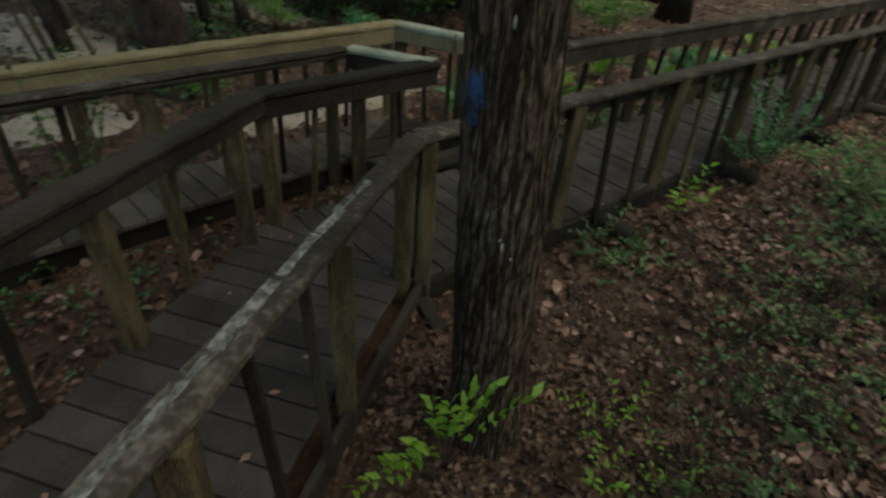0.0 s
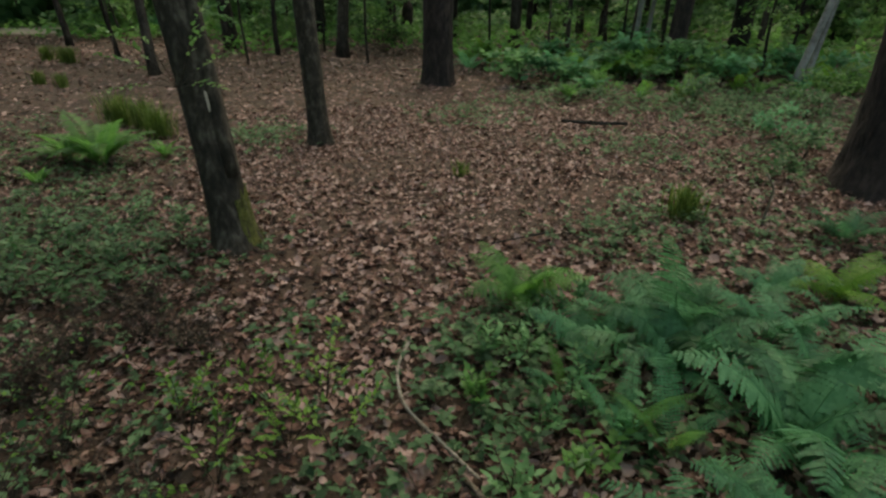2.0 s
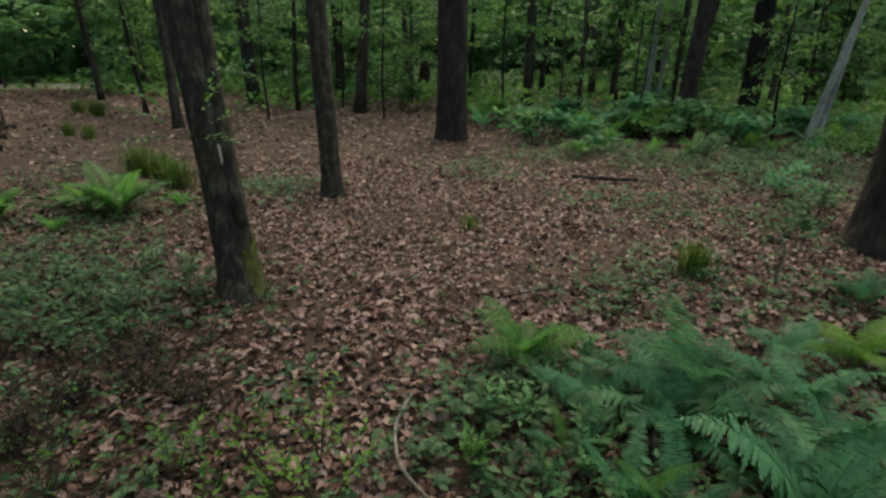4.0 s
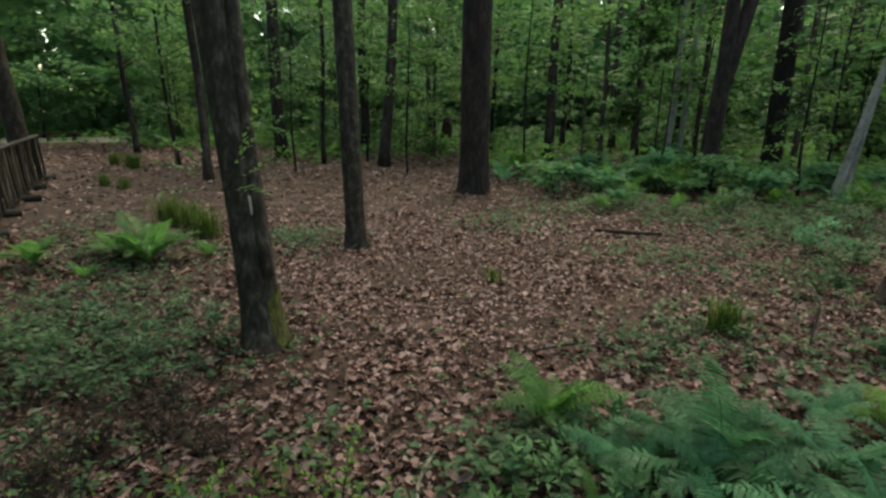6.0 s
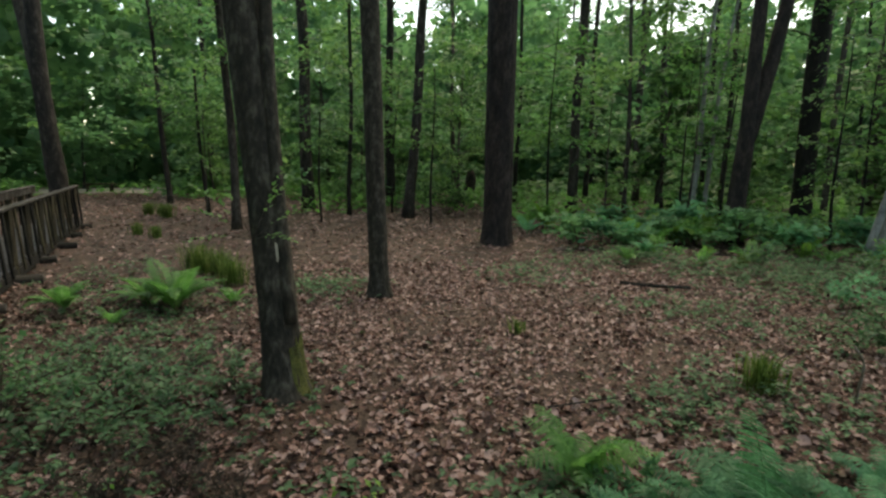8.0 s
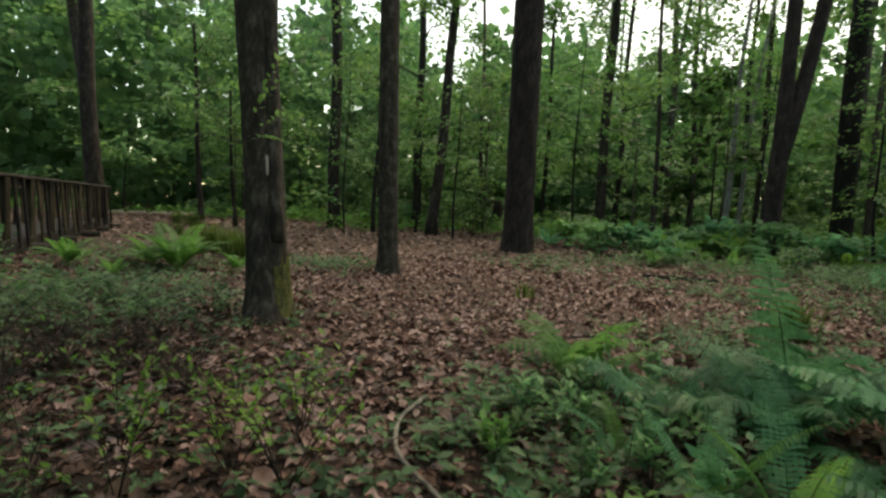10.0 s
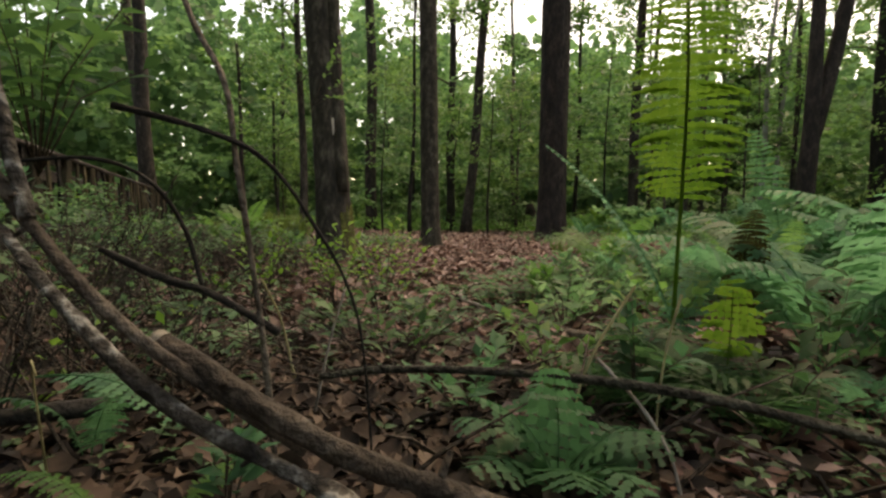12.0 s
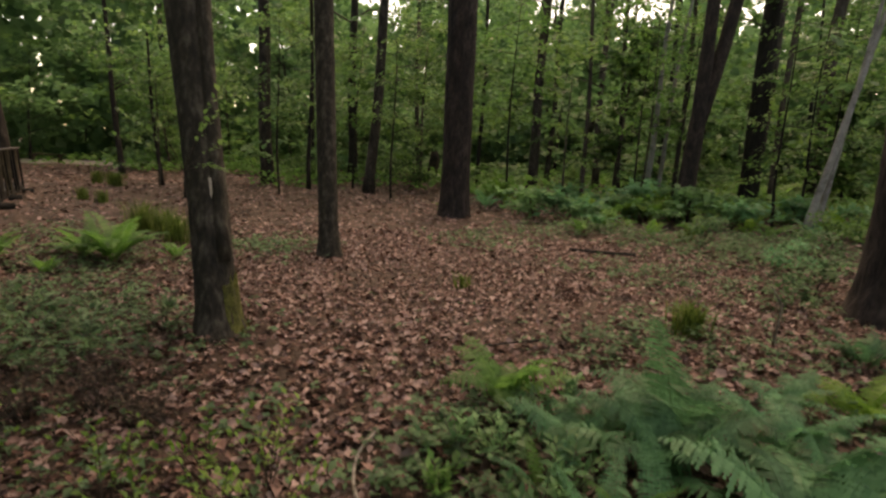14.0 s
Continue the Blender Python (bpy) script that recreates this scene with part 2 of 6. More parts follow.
def bar_data(p0, p1, w, h, ch=0.006, n=1, wob=0.0, roll=0.0, seed=0):
    """A chamfered bar from p0 to p1: w across, h high, with n pieces along it and a wobble of its outline."""
    r = np.random.default_rng(seed)
    p0, p1 = Vector(p0), Vector(p1)
    d = (p1 - p0).normalized()
    up = Vector((0, 0, 1)) if abs(d.z) < 0.9 else Vector((0, 1, 0))
    side = d.cross(up).normalized()
    up = side.cross(d).normalized()
    if roll:
        q = Matrix.Rotation(radians(roll), 3, d)
        side, up = q @ side, q @ up
    a, b = w / 2, h / 2
    prof = [(-a + ch, -b), (a - ch, -b), (a, -b + ch), (a, b - ch), (a - ch, b), (-a + ch, b), (-a, b - ch), (-a, -b + ch)]
    vs, fs = [], []
    for i in range(n + 1):
        c = p0.lerp(p1, i / n)
        for u, v in prof:
            du, dv = (r.normal(0, wob, 2) if wob else (0, 0))
            vs.append(c + side * (u + du) + up * (v + dv))
    for i in range(n):
        for k in range(8):
            fs.append((i * 8 + k, i * 8 + (k + 1) % 8, i * 8 + 8 + (k + 1) % 8, i * 8 + 8 + k))
    fs.append(tuple(range(7, -1, -1)))
    fs.append(tuple(range(n * 8, n * 8 + 8)))
    return vs, fs


def bar(name, parent, material, p0, p1, w, h, label="", **k):
    vs, fs = bar_data(p0, p1, w, h, **k)
    return put(name, mesh_of(name, vs, fs, material), parent, label)


def tube_data(points, radii, seg=8, bark=0.0, ridge=0, seed=0, closed=True, grain=3.2, plates=False):
    """A round limb through points, with radii; bark: relief in metres, ridge: how many furrows go round; plates: broad ridges between narrow furrows."""
    pts = [Vector(p) for p in points]
    r = np.random.default_rng(seed)
    vs, fs = [], []
    ref = Vector((1, 0, 0))
    ph = r.uniform(0, 6.28, 8)
    for i, p in enumerate(pts):
        d = (pts[min(i + 1, len(pts) - 1)] - pts[max(i - 1, 0)]).normalized()
        if abs(d.dot(ref)) > 0.95:
            ref = Vector((0, 1, 0))
        s = (ref - d * ref.dot(d)).normalized()
        ref = s
        t = d.cross(s)
        for k in range(seg):
            a = 2 * math.pi * k / seg
            rr = radii[i]
            if bark:
                q = Vector((math.cos(a) * ridge / 6.28, math.sin(a) * ridge / 6.28, p.z * grain))
                f = 1 - abs(noise.noise(q * 1.1 + Vector((ph[0], ph[1], 0))) * 2.2)
                if plates:
                    f = min(1.0, abs(noise.noise(q * 1.1 + Vector((ph[0], ph[1], 0)))) * 5.5) + 0.25 * noise.noise(q * 4.0)
                f2 = noise.noise(Vector((math.cos(a) * 2, math.sin(a) * 2, p.z * 0.9 + ph[2])))
                rr += bark * (f - 0.5) + radii[i] * 0.05 * f2
            vs.append(p + (s * math.cos(a) + t * math.sin(a)) * rr)
    n = len(pts)
    for i in range(n - 1):
        for k in range(seg):
            fs.append((i * seg + k, i * seg + (k + 1) % seg, (i + 1) * seg + (k + 1) % seg, (i + 1) * seg + k))
    if closed:
        fs.append(tuple(range(seg - 1, -1, -1)))
        fs.append(tuple(range((n - 1) * seg, n * seg)))
    return vs, fs


def tube(name, parent, material, points, radii, label="", **k):
    vs, fs = tube_data(points, radii, **k)
    return put(name, mesh_of(name, vs, fs, material, smooth=True), parent, label)


def leaf_arrays(pos, axis, normal, length, width, fold=0.25, curl=0.2, kind="blade"):
    """Arrays of leaves: stem points, the way each points, its normal, length and width. A blade has a midrib and two folded halves."""
    pos, axis, normal = (np.asarray(a, float) for a in (pos, axis, normal))
    axis = axis / np.linalg.norm(axis, axis=1, keepdims=True)
    side = np.cross(axis, normal)
    side /= np.maximum(np.linalg.norm(side, axis=1, keepdims=True), 1e-6)
    nor = np.cross(side, axis)
    L, W = np.asarray(length)[:, None], np.asarray(width)[:, None]
    n = len(pos)
    if kind == "blade":
        a = pos
        b1 = pos + axis * L * 0.42 - side * W * 0.5 + nor * (W * fold)
        b2 = pos + axis * L * 0.42 + side * W * 0.5 + nor * (W * fold)
        c = pos + axis * L * 0.97 - nor * (L * curl)
        mid = pos + axis * L * 0.5
        v = np.stack([a, b1, c, b2, mid], 1).reshape(-1, 3)
        base = np.arange(n)[:, None] * 5
        tri = np.concatenate([base + np.array([[0, 4, 1]]), base + np.array([[1, 4, 2]]), base + np.array([[0, 3, 4]]), base + np.array([[3, 2, 4]])])
        return v, tri
    if kind == "dead":
        r = np.random.default_rng(n)
        ring = [pos]
        for t, w, sg in ((0.22, 0.36, -1), (0.5, 0.52, -1), (0.78, 0.34, -1), (1.0, 0.0, 0), (0.8, 0.34, 1), (0.52, 0.52, 1), (0.24, 0.36, 1)):
            k = r.uniform(0.65, 1.25, (n, 1))
            ring.append(pos + axis * L * t + side * W * (w * sg) * k + nor * (W * fold * r.uniform(0.2, 1.5, (n, 1)) * abs(sg) + L * curl * r.normal(0.2, 0.5, (n, 1)) * t * t))
        v = np.stack([*ring, pos + axis * L * 0.5], 1).reshape(-1, 3)
        base = np.arange(n)[:, None] * 9
        return v, np.concatenate([base + np.array([[k, (k + 1) % 8, 8]]) for k in range(8)])
    b1 = pos + axis * L * 0.5 - side * W * 0.5
    b2 = pos + axis * L * 0.5 + side * W * 0.5
    c = pos + axis * L
    v = np.stack([pos, b1, c, b2], 1).reshape(-1, 3)
    return v, np.arange(n)[:, None] * 4 + np.array([[0, 1, 2, 3]])


def unit(n, r, flat=1.0):
    v = r.normal(0, 1, (n, 3))
    v[:, 2] *= flat
    return v / np.linalg.norm(v, axis=1, keepdims=True)


# ---- ground ----
def build_ground():
    ax = np.unique(np.concatenate([np.linspace(-400, -40, 8), np.linspace(-40, -12, 15), np.linspace(-12, 12, 121), np.linspace(12, 40, 15), np.linspace(40, 400, 8)]))
    ay = np.unique(np.concatenate([np.linspace(-400, -40, 8), np.linspace(-40, -8, 17), np.linspace(-8, 18, 131), np.linspace(18, 50, 17), np.linspace(50, 400, 8)]))
    X, Y = np.meshgrid(ax, ay, indexing="ij")
    Z = ground_z(X, Y)
    V = np.stack([X, Y, Z], -1).reshape(-1, 3)
    i = np.arange(len(ax) - 1)[:, None] * len(ay) + np.arange(len(ay) - 1)[None]
    Q = np.stack([i, i + len(ay), i + len(ay) + 1, i + 1], -1).reshape(-1, 4)
    g = new("ground", mesh_np("ground", V, Q, M_soil, smooth=True))
    tagged(g, "dark forest soil under a cover of brown fallen leaves", "ground", kind="structure")


build_ground()

# ---- boardwalk ----
RAIL = 1.02     # top of the handrails
DECK = 0.19     # top of the boards
V2 = lambda x, y: Vector((x, y))
C = V2(-1.97, -0.42)                       # bend of the rail beside the painted tree
UA = V2(0.895, -0.445).normalized()        # the near stretch, away from the bend
UL = V2(-0.466, 0.885).normalized()        # the long stretch
NL = V2(-UL.y, UL.x)                       # across the long stretch, to its far side
B1, B2 = V2(-2.55, -1.20), V2(-3.20, -0.13)
I1, O1, O2 = V2(-3.51, -0.67), V2(-4.43, -0.26), V2(-4.05, 0.20)
F0 = C + NL * 0.90 + UL * 2.0
U3 = V2(0.56, -0.83).normalized()
LONG = 16.0
RISE = 0.004


def lift(p):
    """The long stretch climbs a little along its way."""
    s = (V2(p[0], p[1]) - C).dot(UL)
    return RISE * max(0.0, s)


def clip(poly, p, n):
    """The part of a polygon on the side of the line through p to which n points."""
    out = []
    for i in range(len(poly)):
        a, b = poly[i], poly[(i + 1) % len(poly)]
        da, db = (a - p).dot(n), (b - p).dot(n)
        if da >= 0:
            out.append(a)
        if da * db < 0:
            out.append(a.lerp(b, da / (da - db)))
    return out


def deck(parent, poly, along, width=0.139, gap=0.008, seed=1, start=0.0, material=None):
    """Deck boards across a stretch: strips of the polygon, each a slab with its own small tilt."""
    r = np.random.default_rng(seed)
    along = along.normalized()
    s0 = min(p.dot(along) for p in poly) + start
    s1 = max(p.dot(along) for p in poly)
    n = int((s1 - s0) / (width + gap)) + 1
    for i in range(n):
        a = s0 + i * (width + gap)
        q = clip(clip(poly, along * a, along), along * (a + width), -along)
        if len(q) < 3:
            continue
        dz = r.normal(0, 0.0035)
        top = [Vector((p.x, p.y, DECK + lift(p) + dz + r.normal(0, 0.0012))) for p in q]
        mid = sum(top, Vector()) / len(top)
        inset = [mid + (p - mid) * 0.985 + Vector((0, 0, 0.0)) for p in top]
        low = [p - Vector((0, 0, 0.006)) for p in top]
        bot = [p - Vector((0, 0, 0.036)) for p in top]
        k = len(q)
        vs = inset + low + bot
        fs = [tuple(range(k))]
        for j in range(k):
            fs.append((k + j, k + (j + 1) % k, (j + 1) % k, j))
            fs.append((2 * k + j, 2 * k + (j + 1) % k, k + (j + 1) % k, k + j))
        fs.append(tuple(range(3 * k - 1, 2 * k - 1, -1)))
        put("board", mesh_of("board", vs, fs, material or M_deck), parent)


def railing(name, p0, p1, spacing, pickets, label, cap_mat, cap_w=0.125, cap_h=0.045, side_h=0.09, rail=RAIL, first=0.0, seed=0, inner=1, post_w=0.088,
            sub_mat=None, both=True):
    """A handrail stretch: cap, side rail, posts and square pickets between them."""
    r = np.random.default_rng(seed)
    d = (p1 - p0)
    L = d.length
    d.normalize()
    nrm = V2(-d.y, d.x) * inner
    e = thing(name, p0.x, p0.y, gz(p0.x, p0.y), label, "handrail", group="boardwalk handrails")
    sub_mat = sub_mat or cap_mat
    P = lambda s, z, o=0.0: Vector((p0.x + d.x * s + nrm.x * o, p0.y + d.y * s + nrm.y * o, z + lift(p0 + d * s)))
    n = max(2, int(L / 0.12))
    bar("cap_rail", e, cap_mat, P(0, rail - cap_h / 2), P(L, rail - cap_h / 2), cap_w, cap_h, ch=0.012, n=n, wob=0.0016, seed=seed)
    bar("side_rail", e, sub_mat, P(0.01, rail - cap_h - side_h / 2 - 0.002, 0.035), P(L - 0.01, rail - cap_h - side_h / 2 - 0.002, 0.035), 0.038, side_h, ch=0.006, n=n,
        wob=0.002, seed=seed + 1)
    bar("rim_board", e, M_dark, P(0, DECK - 0.115, -0.052), P(L, DECK - 0.115, -0.052), 0.04, 0.15, ch=0.006, n=n, wob=0.002, seed=seed + 2)
    s = first
    k = 0
    while s < L - 0.02:
        o = r.normal(0, 0.004)
        bar("post", e, M_post, P(s + r.normal(0, 0.006), -0.02, -0.02 + o) - Vector((0, 0, lift(p0 + d * s))), P(s + r.normal(0, 0.01), rail - cap_h - 0.001, -0.02 + o), post_w, post_w,
            ch=0.008, n=3, wob=0.002, seed=seed * 31 + k)
        for j in range(pickets):
            t = s + spacing * (j + 1) / (pickets + 1)
            if t > L - 0.05:
                break
            bar("picket", e, M_post if r.random() > 0.45 else M_dark, P(t + r.normal(0, 0.012), DECK - 0.12, -0.085), P(t + r.normal(0, 0.014), rail - cap_h - 0.004, -0.028), 0.036, 0.036,
                ch=0.004, seed=seed * 17 + k * 5 + j)
        s += spacing
        k += 1
    return e


def build_boardwalk():
    # decks
    e1 = thing("boardwalk", C.x, C.y, 0, "weathered dark grey boardwalk deck close above the forest floor", "boardwalk")
    NA = V2(-UA.y, UA.x)
    if NA.dot(V2(-1, -1)) < 0:
        NA = -NA
    endA = C + UA * 7.0
    deck(e1, [C + NA * 0.03, endA + NA * 0.03, endA + NA * 1.10, B1 + NA * 0.05], UA, seed=3)
    for o in (0.12, 0.95):
        bar("joist", e1, M_dark, (C + NA * o).to_3d() + Vector((0, 0, 0.085)), (endA + NA * o).to_3d() + Vector((0, 0, 0.085)), 0.05, 0.13)
    e2 = thing("boardwalk", -4.0, 4.0, 0, "long straight weathered boardwalk deck on dark log sleepers", "boardwalk")
    far = C + UL * LONG
    deck(e2, [C - NL * 0.05 - UL * 0.0, far - NL * 0.05, far + NL * 0.95, B1 + NL * 0.05], UL, seed=4, start=0.03)
    for o in (0.1, 0.8):
        a, b = C + NL * o, far + NL * o
        bar("joist", e2, M_dark, (a.x, a.y, 0.085 + lift(a)), (b.x, b.y, 0.085 + lift(b)), 0.05, 0.13)
    r = np.random.default_rng(5)
    for i in range(9):
        s = 1.65 + 1.74 * i
        p = C + UL * s
        w = 0.075 + r.normal(0, 0.004)
        z = 0.055
        a, b = p - NL * (0.34 + r.normal(0, 0.03)), p + NL * 1.2
        pts = [a.to_3d() + Vector((0, 0, z)), a.lerp(b, 0.5).to_3d() + Vector((0, 0, z)), b.to_3d() + Vector((0, 0, z))]
        tube("sleeper", e2, M_dark, pts, [w, w * 1.03, w], seg=12, bark=0.006, ridge=8, seed=i)
        # short blocks that carry the rising deck
        top = lift(p) + 0.02
        for o in (0.1, 0.8):
            q = p + NL * o
            bar("bearing_block", e2, M_dark, (q.x, q.y, 0.0), (q.x, q.y, 0.03 + top), 0.12, 0.12)
    e3 = thing("boardwalk", I1.x, I1.y, 0, "side boardwalk of grey boards that leaves the main one", "boardwalk")
    # Black wood here paints in the shaded void at the junction.
    deck(e3, [B2 + NL * 0.06, I1, O1, O2, F0 + NL * 0.06], NL, seed=6, start=0.0, material=M_dark)
    deck(e3, [I1 + U3 * 0.02, I1 + U3 * 7.0, O1 + U3 * 7.0, O1 + U3 * 0.02], U3, seed=7, material=M_decknew)
    # handrails
    railing("handrail", C + UA * 0.0, C + UA * 7.0, 0.86, 2, "dark worn wooden handrail with a pale lichen streak on its cap", M_cap, seed=11, inner=-1, first=0.88, cap_w=0.115)
    railing("handrail", C, C + UL * LONG, 1.10, 2, "long weathered wooden handrail with posts and square pickets", M_cap, seed=12, inner=1, first=0.05)
    railing("handrail", B1 + UA * 6.7, B1, 0.9, 1, "blackened wooden handrail with a deep side board", M_dark, seed=13, inner=-1, first=0.2, side_h=0.075, cap_w=0.13)
    railing("handrail", B1, B2, 0.6, 1, "blackened wooden handrail with a deep side board", M_dark, seed=14, inner=-1, first=0.05, side_h=0.10, cap_w=0.13)
    railing("handrail", F0 + UL * 0.02, F0 + UL * (LONG - 2.0), 1.15, 2, "long dark handrail along the far side of the boardwalk", M_cap, seed=15, inner=-1, first=0.02, side_h=0.12)
    railing("handrail", I1, B2, 0.62, 1, "short grey-green handrail at the junction", M_greencap, seed=16, inner=-1, first=0.04, sub_mat=M_dark)
    railing("handrail", I1 + U3 * 0.06, I1 + U3 * 7.0, 1.2, 2, "thin dark handrail with a pale worn cap on the side boardwalk", M_cap, seed=17, inner=1, first=0.1, side_h=0.03, cap_h=0.032, cap_w=0.10, sub_mat=M_dark)
    railing("handrail", O1, O1 + U3 * 7.0, 1.2, 2, "newer handrail of pale yellowish boards", M_newcap, seed=18, inner=1, first=0.05, side_h=0.115, rail=RAIL - 0.02)
    railing("handrail", O1, O2, 0.7, 2, "newer handrail with a grey-green cap", M_greencap, seed=19, inner=-1, first=0.05, side_h=0.10, sub_mat=M_newcap, rail=RAIL - 0.02)
    railing("handrail", O2, F0 + NL * 0.05, 0.7, 2, "newer handrail with a grey-green cap", M_greencap, seed=20, inner=-1, first=0.05, side_h=0.10, sub_mat=M_newcap, rail=RAIL - 0.02)
    # lichen along the near cap's edge
    ls = thing("lichen_streak", C.x, C.y, RAIL, "pale grey lichen streak along the worn handrail cap", "lichen")
    r2 = np.random.default_rng(77)
    s = 0.55
    while s < 3.2:
        ln = r2.uniform(0.08, 0.3)
        q0, q1 = C + UA * s + NA * (0.018 + r2.normal(0, 0.006)), C + UA * (s + ln) + NA * (0.018 + r2.normal(0, 0.006))
        bar("lichen_patch", ls, M_lichengrey, (q0.x, q0.y, RAIL + 0.0005), (q1.x, q1.y, RAIL + 0.0005), r2.uniform(0.022, 0.046), 0.006, ch=0.002, n=6, wob=0.002, seed=int(s * 100))
        s += ln * r2.uniform(0.85, 1.1)
    # corner post with its small foot block
    cp = thing("corner_post", C.x, C.y, gz(C.x, C.y), "square corner post with a diagonal foot block", "post")
    bar("post", cp, M_post, (C.x - 0.01, C.y - 0.05, -0.08), (C.x - 0.01, C.y - 0.05, RAIL - 0.05), 0.09, 0.09, ch=0.008, n=3, wob=0.002)
    bar("foot_block", cp, M_dark, (C.x + 0.05, C.y + 0.06, 0.05), (C.x + 0.30, C.y + 0.13, 0.02), 0.09, 0.05, ch=0.006)


build_boardwalk()


# ---- trees near the camera ----
def trunk_points(x, y, lean, h, n, bend=0.0, seed=0):
    r = np.random.default_rng(seed)
    ph = r.uniform(0, 6, 2)
    out = []
    for i in range(n + 1):
        z = -0.05 + (h + 0.05) * i / n
        out.append((x + lean[0] * z + bend * math.sin(z * 0.9 + ph[0]) * min(1, max(z, 0)), y + lean[1] * z + bend * math.sin(z * 0.8 + ph[1]) * min(1, max(z, 0)), z))
    return out


def flare(z, r, top, h, swell=0.45, reach=0.35):
    return (r + (top - r) * max(0, z) / h) * (1 + swell * math.exp(-max(z, -0.05) / reach))


def near_tree(x, y, r, lean, h, label, material, seg=40, step=0.05, bark=0.008, ridge=26, swell=0.35, bend=0.0, top=None, seed=0, reach=0.25, grain=3.2, plates=False):
    e = thing("tree", x, y, gz(x, y), label, "tree")
    n = int(min(h, 4.5) / step)
    pts = trunk_points(x, y, lean, min(h, 4.5), n, bend, seed)
    top = top or r * 0.7
    rad = [flare(p[2], r, top, h, swell, reach) for p in pts]
    if h > 4.5:
        m = 14
        hi = trunk_points(x, y, lean, h, 40, bend, seed)
        up = [p for p in hi if p[2] > 4.55]
        pts += up
        rad += [flare(p[2], r, top, h, swell, reach) for p in up]
    tube("trunk", e, material, pts, rad, seg=seg, bark=bark, ridge=ridge, seed=seed, grain=grain, plates=plates)
    return e, pts, rad


def crown(parent, material, centres, spreads, n, size, seed, flat=0.45, name="crown"):
    """Foliage: leaves in flattened clumps about the given centres, thinner towards their edges."""
    r = np.random.default_rng(seed)
    cs, sp = np.asarray(centres, float), np.asarray(spreads, float)
    pick = r.integers(0, len(cs), n)
    q = unit(n, r) * (r.random(n) ** 0.6)[:, None]
    q[:, 2] *= flat
    pos = cs[pick] + q * sp[pick][:, None]
    axis = unit(n, r)
    axis[:, 2] = axis[:, 2] * 0.5 - 0.15
    nor = unit(n, r)
    nor[:, 2] = np.abs(nor[:, 2]) + 0.9
    L = size * r.uniform(0.6, 1.3, n)
    v, f = leaf_arrays(pos, axis, nor, L, L * r.uniform(0.5, 0.75, n), kind="flat")
    return put(name, mesh_np("crown", v, f, material), parent)


def limbs(parent, material, start, ends, r0, seed=0):
    r = np.random.default_rng(seed)
    for q in ends:
        a, b = Vector(start), Vector(q)
        m = a.lerp(b, 0.5) + Vector((r.normal(0, 0.1), r.normal(0, 0.1), 0.12 * (b - a).length))
        tube("limb", parent, material, [a, a.lerp(m, 0.6), m, m.lerp(b, 0.6), b], [r0, r0 * 0.8, r0 * 0.6, r0 * 0.4, r0 * 0.15], seg=7)


def canopy(parent, x, y, z, spread, n, size, seed, material=None, clumps=14):
    r = np.random.default_rng(seed)
    cs = np.stack([x + r.normal(0, spread * 0.5, clumps), y + r.normal(0, spread * 0.5, clumps), z + r.uniform(-0.2, 1, clumps) * spread * 0.8], 1)
    crown(parent, material or M_leaf, cs, np.full(clumps, spread * 0.45), n, size, seed)
    return cs


def trunk_patch(parent, name, pts, rad, z0, z1, a0, a1, material, off=0.004, label="", seg=10, bark=0.0, ridge=26, seed=0, ragged=0.0):
    """A coat of paint, moss or lichen on a trunk between two heights and two bearings; it follows the trunk's form."""
    r = np.random.default_rng(seed + 5)
    zs = [p[2] for p in pts]
    n = max(3, int((z1 - z0) / 0.03))
    vs, fs = [], []
    for i in range(n + 1):
        z = z0 + (z1 - z0) * i / n
        cx, cy, rr = (float(np.interp(z, zs, c)) for c in ([p[0] for p in pts], [p[1] for p in pts], rad))
        for k in range(seg + 1):
            t = k / seg
            a = radians(a0 + (a1 - a0) * t)
            zz = z + (r.normal(0, ragged) if i in (0, n) else 0)
            edge = 0.0 if 0 < k < seg and 0 < i < n else -0.008
            q = rr + off + edge + bark * (noise.noise(Vector((math.cos(a) * 4, math.sin(a) * 4, z * 4))) )
            vs.append((cx + math.cos(a) * q, cy + math.sin(a) * q, zz))
    w = seg + 1
    for i in range(n):
        for k in range(seg):
            fs.append((i * w + k, i * w + k + 1, i * w + w + k + 1, i * w + w + k))
    trunk = next(c for c in parent.children if c.name.startswith("trunk"))
    return put(name, mesh_of(name, vs, fs, material, smooth=True), trunk, label)


